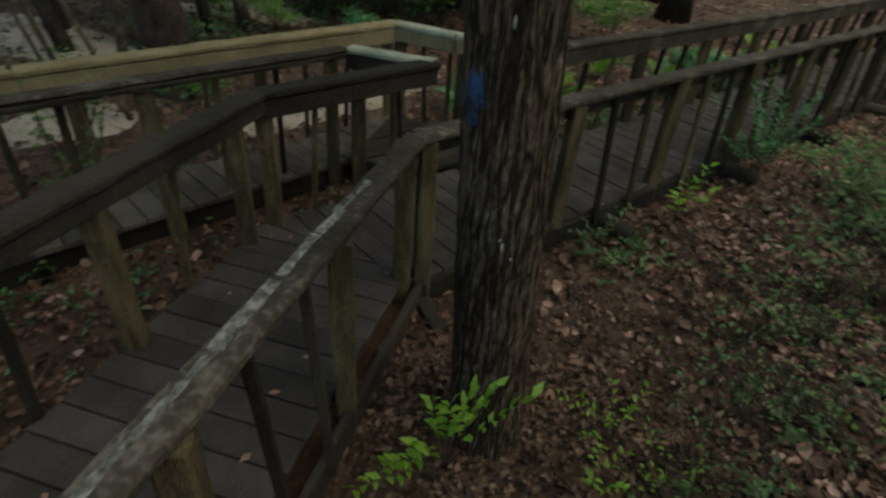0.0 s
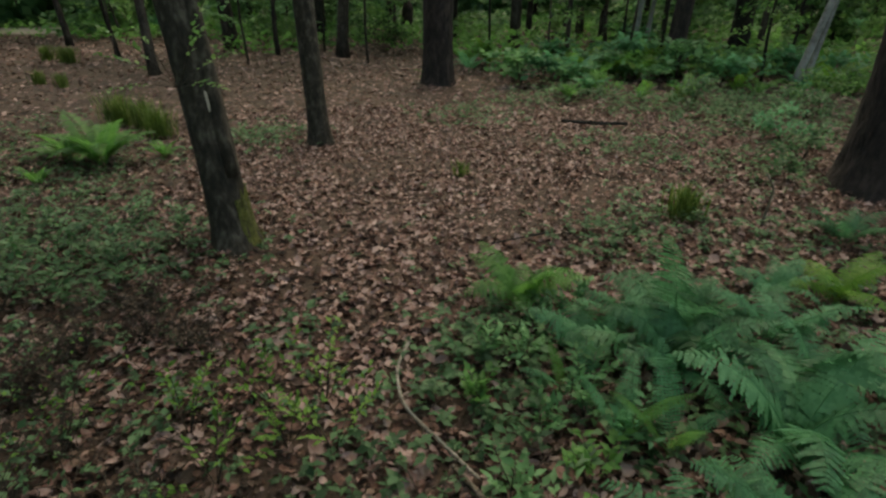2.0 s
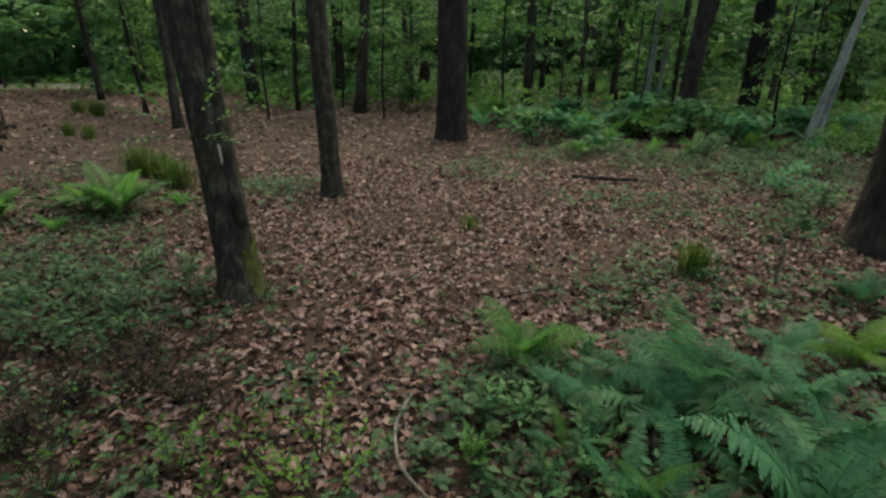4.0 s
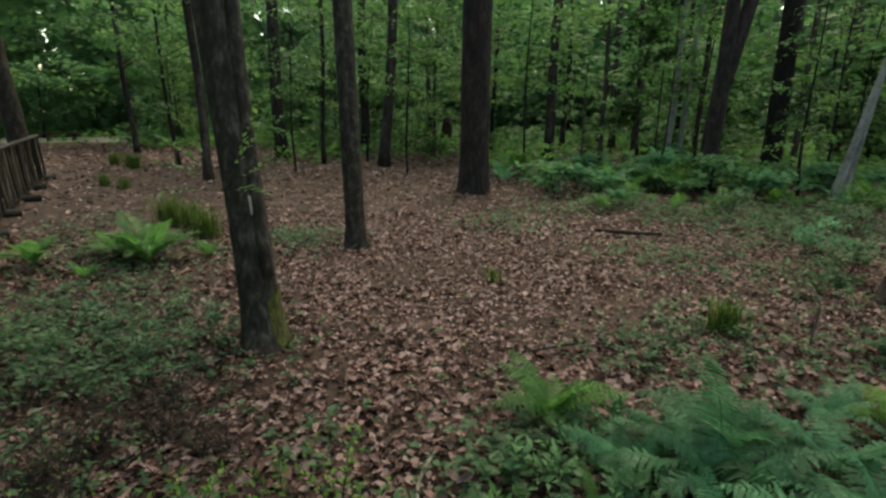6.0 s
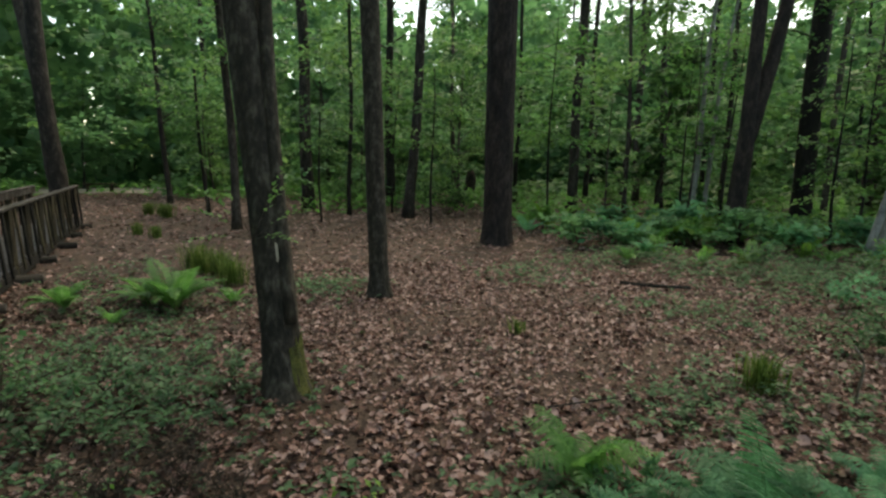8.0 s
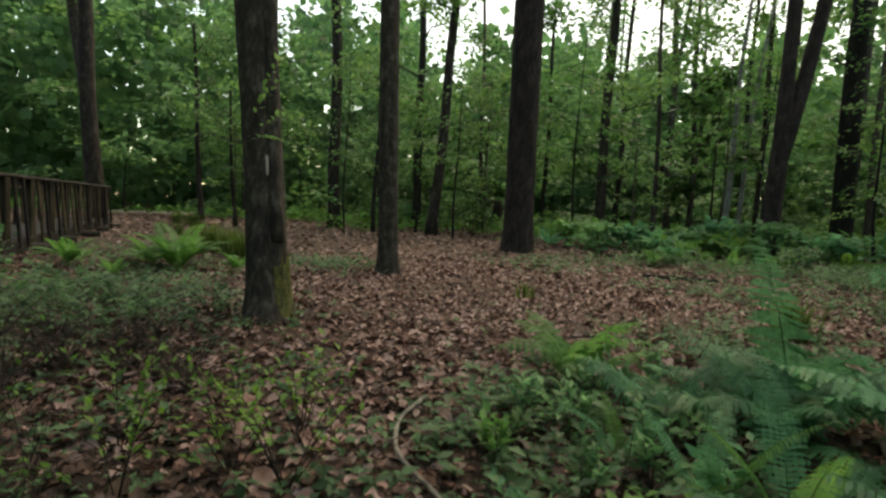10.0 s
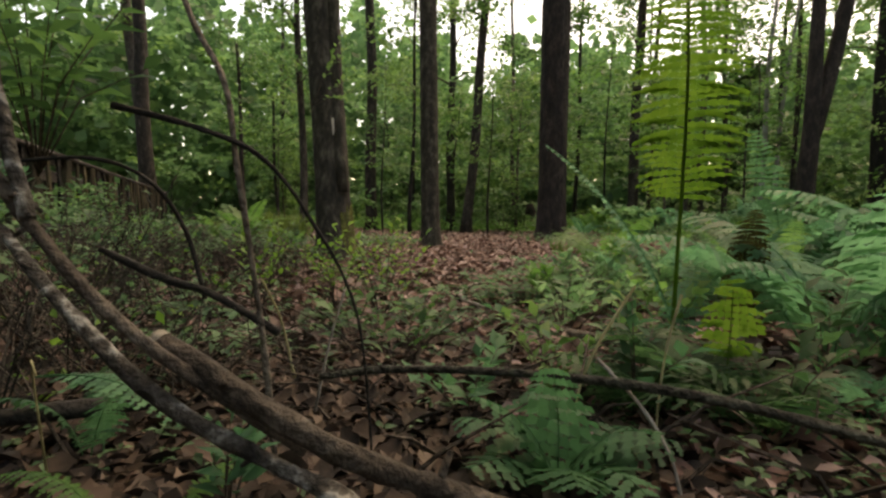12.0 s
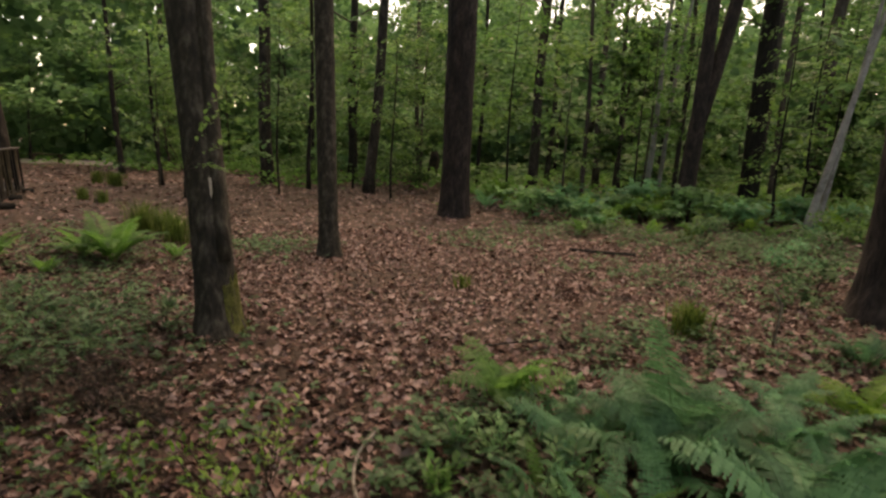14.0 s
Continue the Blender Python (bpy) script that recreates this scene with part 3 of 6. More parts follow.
def build_near_trees():
    # the tree with the blue paint mark
    e, pts, rad = near_tree(-1.08, -0.195, 0.152, (-0.044, -0.052), 13, "tree with deeply ridged grey bark and a blue paint mark", M_bark, seg=150, step=0.028, bark=0.009, ridge=27, grain=5.0, plates=True,
                            swell=0.08, seed=2, top=0.10)
    trunk_patch(e, "paint_mark", pts, rad, 1.40, 1.58, -84, -48, M_blue, off=0.0075, label="flaking blue paint mark", bark=0.012, seg=14, ragged=0.012)
    for k, (z, a) in enumerate(((1.05, -20), (1.02, -17), (1.29, 14), (1.70, -22), (0.98, -5))):
        trunk_patch(e, "lichen_spot", pts, rad, z, z + 0.024, a, a + 5, M_lichen, off=0.006, seg=4, seed=k, ragged=0.006)
    # Dense unseen crown, added off the trunk to shade the boardwalk.
    canopy(e, -2.6, -0.9, 7.0, 3.6, 9000, 0.17, 21, clumps=26)
    # leaning tree with two stems
    e, pts, rad = near_tree(-1.175, 3.80, 0.138, (-0.107, 0.096), 14, "leaning grey-barked tree with a second stem and mossy foot", M_bark2, seg=60, step=0.04, bark=0.007, ridge=20,
                            swell=0.48, bend=0.012, seed=3, top=0.11, reach=0.13)
    p2 = []
    for i in range(26):
        z = 0.55 + 0.3 * i
        q = 0.095 + 0.055 * max(0.0, z - 1.0) ** 0.9
        p2.append((-1.175 - 0.107 * z + q + 0.012 * math.sin(z * 2.1), 3.74 + 0.096 * z, z))
    tube("second_stem", e, M_bark2, p2, [0.052 - 0.0008 * i for i in range(26)], "slimmer second stem", seg=18, bark=0.004, ridge=10, seed=4)
    trunk_patch(e, "bark_scar", pts, rad, 1.00, 1.16, -62, -46, M_scar, off=0.006, label="pale bare scar in the bark", seg=4, ragged=0.02)
    trunk_patch(e, "moss", pts, rad, 0.0, 0.42, -50, 60, M_moss, off=0.010, label="olive moss on the foot", bark=0.02, seg=16, ragged=0.08)
    canopy(e, -2.2, 4.8, 9.5, 3.4, 1700, 0.14, 22)
    # slim straight tree
    e, pts, rad = near_tree(-0.89, 6.97, 0.125, (-0.032, 0.046), 15, "slim straight tree with smooth dark bark", M_bark2, seg=40, step=0.06, bark=0.005, ridge=16, swell=0.45, seed=5,
                            top=0.10, reach=0.15)
    canopy(e, -1.3, 7.4, 10, 3.2, 2400, 0.15, 23)
    # great pine
    e, pts, rad = near_tree(1.05, 11.75, 0.305, (-0.002, -0.042), 20, "thick pine with dark flaky bark", M_pine, seg=64, step=0.06, bark=0.02, ridge=26, swell=0.22, seed=6, top=0.24)
    canopy(e, 1.0, 10.8, 14, 3.6, 2600, 0.2, 24, M_leafblue)
    # thick dark trunk beside the ferns
    e, pts, rad = near_tree(4.66, 4.50, 0.34, (0.0, 0.02), 16, "very thick dark trunk with a flared foot", M_pine, seg=56, step=0.06, bark=0.018, ridge=22, swell=0.40, seed=7, top=0.24, reach=0.30)
    canopy(e, 4.2, 4.6, 10, 3.8, 2600, 0.16, 25)
    # forked grey trunk, right of the clearing
    e = thing("tree", 6.40, 12.3, 0, "forked tree with purplish grey bark", "tree")
    tube("trunk", e, M_pine, [(6.40, 12.3, -0.05), (6.41, 12.3, 0.2), (6.42, 12.3, 0.6), (6.45, 12.3, 1.1), (6.48, 12.3, 1.6), (6.51, 12.3, 2.1), (6.54, 12.32, 2.6), (6.58, 12.35, 4.2), (6.66, 12.4, 7), (6.7, 12.5, 13)], [0.27, 0.23, 0.205, 0.195, 0.185, 0.18, 0.16, 0.14, 0.12, 0.06], seg=20, bark=0.01, ridge=14)
    tube("stem", e, M_pine, [(6.50, 12.32, 1.9), (6.62, 12.33, 2.5), (6.95, 12.35, 4.0), (7.35, 12.4, 6.2), (7.8, 12.5, 12)], [0.12, 0.16, 0.15, 0.13, 0.06], seg=14, bark=0.006, ridge=10)
    canopy(e, 7.2, 12.5, 10, 3, 900, 0.17, 26)
    # slender pale stems
    for k, (x, y, dx, h, rr) in enumerate(((6.75, 15.4, 0.05, 8, 0.075), (7.1, 15.5, 0.085, 7.5, 0.06))):
        e = thing("young_tree", x, y, 0, "slender young tree with pale grey bark", "tree", group="pale slender trees")
        tube("trunk", e, M_pale, [(x + dx * z + 0.05 * math.sin(z + k), y, z) for z in (-0.05, 0.8, 1.6, 2.6, 3.6, 4.8, 6.2, h)], [rr * f for f in (1.25, 1.05, 1, 0.92, 0.85, 0.75, 0.6, 0.3)], seg=12, bark=0.004, ridge=6, seed=k)
        canopy(e, x + 0.4, y, 5.2, 1.8, 420, 0.15, 60 + k)
    for k, (x, y, dx, rr) in enumerate(((7.45, 9.70, 0.24, 0.060), (7.70, 9.75, 0.16, 0.045))):
        e = thing("young_tree", x, y, 0, "leaning young tree with pale striped bark", "tree", group="pale slender trees")
        tube("trunk", e, M_pale, [(x + dx * z, y + 0.03 * z, z) for z in (-0.05, 0.5, 1.2, 2.2, 3.4, 5, 7.5)], [rr * f for f in (1.5, 1.15, 1, 0.9, 0.8, 0.6, 0.3)], seg=14, bark=0.005, ridge=8, seed=8 + k)
        canopy(e, x + 1.2, y, 6.0, 1.8, 420, 0.15, 64 + k)
    # middle distance trunks: place, radius, lean, height
    mids = ((4.2, 18.9, 0.18, (0.02, 0), 14, "straight dark trunk at the clearing's far edge"), (-1.30, 17.3, 0.17, (0.075, 0), 13, "grey trunk that leans at the far edge"),
            (-2.55, 23.5, 0.20, (0.0, 0), 12, "dark trunk deep in the wood"), (-5.2, 20.2, 0.23, (-0.015, 0), 15, "rough dark trunk half hidden by leaves"),
            (-5.45, 13.9, 0.11, (-0.03, 0), 10, "dark trunk wrapped in leaves"), (9.15, 14.3, 0.25, (0.0, 0), 16, "thick dark trunk among young trees"),
            (-12.6, 17.6, 0.27, (-0.06, 0), 16, "dark trunk behind the boardwalk's end"), (-13.3, 18.6, 0.24, (-0.11, 0), 16, "grey trunk leaning behind the boardwalk's end"),
            (-11.3, 22.0, 0.11, (-0.05, 0), 8, "thin crooked dark trunk"), (-7.7, 17.4, 0.06, (-0.06, 0), 4.5, "thin dark sapling trunk"),
            (11.9, 18.5, 0.18, (0.03, 0), 14, "dark trunk among young trees"), (12.8, 17.0, 0.2, (0.03, 0), 14, "dark trunk among young trees"),
            (6.2, 25.0, 0.13, (0.02, 0), 12, "thin dark trunk deep in the wood"), (2.9, 24.0, 0.10, (0.01, 0), 11, "thin dark trunk deep in the wood"),
            (0.2, 27.0, 0.12, (-0.02, 0), 12, "thin dark trunk deep in the wood"), (8.4, 27.0, 0.14, (0.10, 0), 12, "thin leaning trunk deep in the wood"),
            (5.2, 16.2, 0.07, (-0.02, 0), 9, "slim dark trunk among green sprays"), (8.2, 16.6, 0.08, (0.01, 0), 10, "slim dark trunk among green sprays"), (10.6, 15.6, 0.09, (0.02, 0), 11, "slim dark trunk among green sprays"),
            (2.0, 19.6, 0.08, (0.0, 0), 11, "slim dark trunk among green sprays"),
            (-3.3, 18.0, 0.07, (0.02, 0), 10, "slim dark trunk among green sprays"), (7.6, 20.0, 0.10, (-0.02, 0), 12, "slim dark trunk among green sprays"))
    for k, (x, y, rr, lean, h, label) in enumerate(mids):
        e = thing("tree", x, y, gz(x, y), label, "tree", group="trees round the clearing")
        pts = trunk_points(x, y, lean, h, 22, 0.04, 30 + k)
        tube("trunk", e, M_far, pts, [flare(p[2], rr, rr * 0.55, h, 0.3, 0.3) for p in pts], seg=18, bark=0.05 * rr, ridge=12, seed=30 + k)
        r = np.random.default_rng(90 + k)
        ends = [(x + lean[0] * z + r.normal(0, 1.2), y + r.normal(0, 1.2), z + r.uniform(0.2, 0.9)) for z in r.uniform(0.35, 0.9, 5) * h]
        for q in ends:
            limbs(e, M_far, (x + lean[0] * q[2] * 0.93, y, q[2] * 0.93), [q], rr * 0.25, 90 + k)
        crown(e, M_leaf, [*ends, (x + lean[0] * h, y, h)], [1.1] * 5 + [2.0], 1500, 0.17, 120 + k)
    # trunks behind the boardwalk
    back = ((-10.3, 6.0, 0.27, (0, 0), 14), (-9.6, 0.25, 0.17, (0, 0), 12), (-8.3, -2.0, 0.09, (0, -0.08), 8), (-8.25, -2.5, 0.08, (0, -0.1), 8), (-10.8, 1.5, 0.2, (0, 0), 12), (-11.6, -0.1, 0.2, (0, 0.02), 12), (-12.5, 7.0, 0.3, (0, 0), 14),
            (-7.9, -4.3, 0.12, (0, -0.12), 9), (-7.0, -3.9, 0.08, (0, -0.2), 7), (-4.75, -2.6, 0.022, (-0.06, -0.30), 2.6), (-4.2, -2.75, 0.018, (-0.06, -0.25), 2.2), (-5.6, -3.4, 0.03, (-0.05, -0.2), 3.4), (-6.4, -3.1, 0.05, (0, 0.1), 5))
    for k, (x, y, rr, lean, h) in enumerate(back):
        e = thing("tree", x, y, gz(x, y), "bare dark trunk behind the boardwalk" if rr > 0.05 else "thin leaning sapling stem behind the boardwalk", "tree", group="trees behind the boardwalk")
        pts = trunk_points(x, y, lean, h, 16, 0.03, 60 + k)
        tube("trunk", e, M_far if rr > 0.05 else M_stick, pts, [flare(p[2], rr, rr * 0.5, h, 0.3, 0.25) for p in pts], seg=14, bark=0.05 * rr, ridge=10, seed=60 + k)
        # Wide crowns above the view, made dense to keep light off the boardwalk.
        if rr > 0.05:
            canopy(e, x + lean[0] * h, y + lean[1] * h, h * 0.8, 3.6, 3600, 0.22, 160 + k)
    e = thing("stump", -7.3, -2.85, 0, "wide dark hollow stump with a grey top", "stump")
    tube("wood", e, M_pine, [(-7.3, -2.85, -0.05), (-7.3, -2.85, 0.2), (-7.3, -2.88, 0.45), (-7.28, -2.9, 0.62)], [0.36, 0.30, 0.28, 0.24], seg=18, bark=0.05, ridge=8)
    tube("top", e, M_pale, [(-7.28, -2.9, 0.61), (-7.28, -2.9, 0.66)], [0.26, 0.22], "weathered grey top", seg=18)
    # broken stump
    e = thing("stump", 1.05, 28.0, 0, "dark broken stump deep in the wood", "stump")
    tube("wood", e, M_pine, [(1.05, 28, -0.05), (1.05, 28, 0.5), (1.1, 28, 1.0), (1.05, 28, 1.4)], [0.36, 0.30, 0.27, 0.16], seg=16, bark=0.05, ridge=8)


build_near_trees()


# ---- the wood round the clearing ----
def young_tree(x, y, h, seed, material):
    r = np.random.default_rng(seed)
    e = thing("young_tree", x, y, 0, "young broad-leaved tree with layered green foliage", "tree", group="young trees of the wood")
    lean = r.normal(0, 0.04, 2)
    pts = trunk_points(x, y, lean, h * 0.92, 8, 0.06, seed)
    rr = 0.012 * h
    tube("trunk", e, M_far, pts, [rr * (1.15 - 0.95 * i / 8) for i in range(9)], seg=8)
    k = 15
    zz = np.linspace(0.16, 1.0, k) * h
    an = r.uniform(0, 6.28, k)
    ra = r.uniform(0.25, 1.0, k) * (0.30 * h) * np.sqrt(1.15 - zz / h)
    cs = np.stack([x + lean[0] * zz + np.cos(an) * ra, y + lean[1] * zz + np.sin(an) * ra, zz], 1)
    for c in cs[2:12:2]:
        limbs(e, M_far, (x + lean[0] * c[2] * 0.9, y + lean[1] * c[2] * 0.9, c[2] * 0.88), [tuple(c)], rr * 0.35, seed)
    crown(e, material, cs, r.uniform(0.55, 1.15, k) * h * 0.16, 1700, 0.21, seed, flat=0.32)
    return e


def tall_tree(x, y, h, seed):
    r = np.random.default_rng(seed)
    e = thing("tall_tree", x, y, 0, "tall forest tree with a bare dark trunk", "tree", group="tall trees of the wood")
    lean = r.normal(0, 0.02, 2)
    pts = trunk_points(x, y, lean, h, 14, 0.05, seed)
    rr = r.uniform(0.08, 0.17)
    tube("trunk", e, M_far, pts, [flare(p[2], rr, rr * 0.4, h, 0.25, 0.3) for p in pts], seg=12, bark=0.02, ridge=8, seed=seed)
    k = 16
    cs = np.stack([x + r.normal(0, 1.7, k), y + r.normal(0, 1.7, k), h * r.uniform(0.5, 1.0, k)], 1)
    for c in cs[:6]:
        limbs(e, M_far, (x + lean[0] * c[2] * 0.9, y + lean[1] * c[2] * 0.9, c[2] * 0.88), [tuple(c)], rr * 0.3, seed)
    crown(e, M_leafblue if seed % 2 else M_leaf, cs, r.uniform(0.8, 1.6, k), 1150, 0.26, seed, flat=0.45)
    return e


def shrub(x, y, h, seed, material, n=800, size=0.085, label="low leafy shrub at the clearing's edge"):
    r = np.random.default_rng(seed)
    e = thing("shrub", x, y, gz(x, y), label, "shrub", group="shrubs")
    k = 12
    an, ra = r.uniform(0, 6.28, k), r.uniform(0.1, 0.75, k) * h
    cs = np.stack([x + np.cos(an) * ra, y + np.sin(an) * ra, h * r.uniform(0.35, 0.95, k)], 1)
    for c in cs[:7]:
        tube("stem", e, M_stick, [(x, y, gz(x, y) - 0.02), (x * 0.5 + c[0] * 0.5, y * 0.5 + c[1] * 0.5, c[2] * 0.6), tuple(c)], [0.010 * h + 0.002, 0.007 * h + 0.001, 0.002], seg=5)
    crown(e, material, cs, np.full(k, 0.34 * h), n, size, seed, flat=0.5)
    return e


def open_ground(x, y):
    """Where the clearing, the path and the boardwalk keep the wood away."""
    if (x + 1.5) ** 2 / 8.5 ** 2 + (y - 6.5) ** 2 / 11.0 ** 2 < 1:
        return True
    if -22 < x < -5.5 and 8 < y < 25 and y < 33 + 1.0 * x + 14:
        return True
    if 1.5 < x < 10 and 8 < y < 13.5:
        return True
    if -38 < math.degrees(math.atan2(x, y)) < -27 and math.hypot(x, y) < 38:
        return True
    if x * x + y * y < 36:
        return True
    return -9 < x < -1 and -7 < y < 2


def build_wood():
    r = np.random.default_rng(11)
    protos = [young_tree(0, 0, h, 200 + i, m) for i, (h, m) in enumerate(((4.2, M_leaf), (5.5, M_leaf), (6.5, M_leafblue), (7.5, M_leaf), (3.2, M_leaf), (8.5, M_leafblue)))]
    talls = [tall_tree(0, 0, h, 300 + i) for i, h in enumerate((15, 18, 17, 20))]
    low = [shrub(0, 0, 0.9, 400 + i, m, 800, 0.11) for i, m in enumerate((M_leafblue, M_fern, M_leaf))]
    used = set()

    def place(kinds, n, r0, r1, gap, tries=6000, back=0.35, smin=0.8, smax=1.25):
        pts = []
        for _ in range(tries):
            if len(pts) >= n:
                break
            a = r.uniform(-math.pi, math.pi)
            if abs(a) > 1.9 and r.random() > back:
                continue
            d = math.sqrt(r.uniform(r0 * r0, r1 * r1))
            x, y = math.sin(a) * d - 1.0, math.cos(a) * d + 2.0
            az = math.degrees(math.atan2(x, y + 0.4))
            if (smax > 1.2 and -3 < az < 11) or open_ground(x, y) or any((x - p) ** 2 + (y - q) ** 2 < gap * gap for p, q in pts):
                continue
            pts.append((x, y))
            k = int(r.integers(len(kinds)))
            m = pose(x, y, gz(x, y) - 0.02, 0, 0, r.uniform(0, 360))
            s = r.uniform(smin, smax)
            if kinds[k].name not in used:
                used.add(kinds[k].name)
                ob = kinds[k]
                ob.matrix_basis = m
            else:
                ob = copy_thing(kinds[k], m)
            ob.scale = (s, s, s * r.uniform(0.9, 1.1))

    place(protos, 88, 10, 46, 1.8)
    place(talls, 38, 24, 60, 2.6)
    place(low, 90, 8, 30, 0.9, smax=1.15)
    place(protos, 18, 15, 40, 1.5, smin=0.55, smax=0.95)


build_wood()


def build_edge_plants():
    """Fresh leafy plants, knee high, where the clearing meets the wood."""
    r = np.random.default_rng(41)
    kinds = [shrub(0, 0, 0.55, 410 + i, m, 210, 0.13, "knee-high bright leafy plant at the clearing's edge") for i, m in enumerate((M_fresh, M_fernmid, M_fresh, M_fern))]
    for k in range(30):
        t = (k + r.random()) / 30
        x, y = 2.4 + 7.2 * t + r.normal(0, 0.25), 11.2 - 1.9 * t + abs(r.normal(0, 2.3))
        ob = kinds[k] if k < 4 else copy_thing(kinds[k % 4], pose(x, y, gz(x, y)))
        ob.matrix_basis = pose(x, y, gz(x, y), 0, 0, r.uniform(0, 360))
        q = r.uniform(0.8, 1.45)
        ob.scale = (q, q, q * r.uniform(0.8, 1.1))


build_edge_plants()


def spray_tree(x, y, h, z0, z1, n, reach, seed, material, rad=0.03):
    """A slim understorey tree whose level limbs carry flat sprays of leaves."""
    r = np.random.default_rng(seed)
    e = thing("understorey_tree", x, y, gz(x, y), "slim understorey tree with level sprays of fresh green leaves", "tree", group="understorey trees")
    pts = trunk_points(x, y, r.normal(0, 0.03, 2), h, 9, 0.05, seed)
    tube("trunk", e, M_far, pts, [rad * (1.2 - 0.95 * i / 9) for i in range(10)], seg=8)
    for k in range(n):
        P, A, N, L = [], [], [], []
        z = z0 + (z1 - z0) * (k + r.random()) / n
        cx, cy = (float(np.interp(z, [p[2] for p in pts], [p[i] for p in pts])) for i in (0, 1))
        a = 2.4 * k + r.normal(0, 0.4)
        ln, rise = reach * r.uniform(0.45, 1.1), r.uniform(0.0, 0.7)
        d, s = np.array((math.cos(a), math.sin(a), 0.0)), np.array((-math.sin(a), math.cos(a), 0.0))
        at = lambda t: np.array((cx, cy, z)) + d * ln * t + np.array((0, 0, rise * ln * t - 0.42 * ln * t * t))
        limb = tube("limb", e, M_far, [at(t) for t in (0, 0.35, 0.7, 1.0)], [rad * 0.35, rad * 0.25, rad * 0.15, 0.002], seg=5)
        m = int(70 * ln)
        for t, o in zip(r.uniform(0.2, 1.05, m), r.normal(0, 0.26, m)):
            P.append(at(t) + s * o * ln * (1.15 - 0.6 * t) + np.array((0, 0, r.normal(0, 0.03) - 0.15 * abs(o))))
            A.append(d * 0.6 + s * np.sign(o) * 0.8 + np.array((0, 0, r.normal(-0.35, 0.35))))
            N.append((r.normal(0, 0.5), r.normal(0, 0.5), 1))
            L.append(r.uniform(0.07, 0.13))
        L = np.array(L)
        v, f = leaf_arrays(P, A, N, L, L * 0.62, fold=0.08, curl=0.12)
        put("foliage", mesh_np("foliage", v, f, material), limb)


for k, q in enumerate(((5.9, 13.6, 5.2, 2.2, 5.0, 14, 1.4), (-7.6, 17.0, 3.4, 1.3, 3.2, 11, 1.1), (-0.5, 15.4, 4.4, 1.7, 4.3, 15, 1.4), (2.7, 15.0, 5.6, 2.2, 5.4, 17, 1.6),
                       (-3.7, 15.8, 5.0, 1.8, 4.9, 16, 1.6), (9.4, 12.6, 5.0, 1.6, 4.8, 15, 1.5), (-12.6, 24.5, 5.4, 2.4, 5.2, 17, 1.7), (7.2, 14.6, 5.2, 1.8, 5.0, 14, 1.4), (10.2, 12.8, 5.2, 1.5, 5.0, 16, 1.6), (5.6, 13.4, 3.9, 0.8, 3.4, 10, 1.0), (7.6, 10.8, 4.2, 0.9, 3.6, 11, 1.1), (4.1, 14.4, 3.4, 0.7, 2.8, 9, 0.9),
                       (-2.0, 19.0, 5.5, 2.2, 5.3, 16, 1.7), (1.6, 18.2, 5.0, 1.8, 4.8, 15, 1.6))):
    spray_tree(*q, 970 + k, M_leaf if k % 3 else M_fernmid)


def build_path():
    me = []
    for k, (x, y, a, b, t) in enumerate(((-5.1, -0.95, 1.7, 0.42, -56), (-4.6, -3.2, 0.9, 0.5, -56), (-7.6, -4.6, 2.4, 0.9, 60), (-9.6, -2.2, 1.6, 0.8, 70), (-20.0, 31.0, 8.0, 3.5, 30))):
        r = np.random.default_rng(900 + k)
        n = 28
        ct, st = math.cos(radians(t)), math.sin(radians(t))
        vs = []
        for ring in (0.0, 0.55, 1.0):
            for i in range(n):
                w = 6.2832 * i / n
                f = ring * (1 + 0.14 * math.sin(3 * w + k) + 0.08 * math.sin(7 * w))
                u, v = a * f * math.cos(w), b * f * math.sin(w)
                X, Y = x + u * ct - v * st, y + u * st + v * ct
                vs.append((X, Y, gz(X, Y) + (0.030 if ring < 1 else -0.02)))
        fs = [(q * n + i, q * n + (i + 1) % n, (q + 1) * n + (i + 1) % n, (q + 1) * n + i) for q in range(2) for i in range(n)]
        ob = new("path", mesh_of("path", vs, fs, M_sand, smooth=True))
        tagged(ob, "pale bare patch of trodden sandy path", "path", kind="structure")


build_path()


def skyline(az):
    """How high the wood reaches, in degrees above the clearing's floor, by bearing: gaps where the evening sky shows."""
    return np.interp(az, (-120, -42, -36, -28, -20, -13, -8, -4, -2, 9, 11, 16, 19, 26, 29, 40, 120), (23, 22, 21, 22, 20, 19, 20.5, 19, 17.5, 17, 18.5, 18, 13.5, 13.5, 17.5, 19, 19))


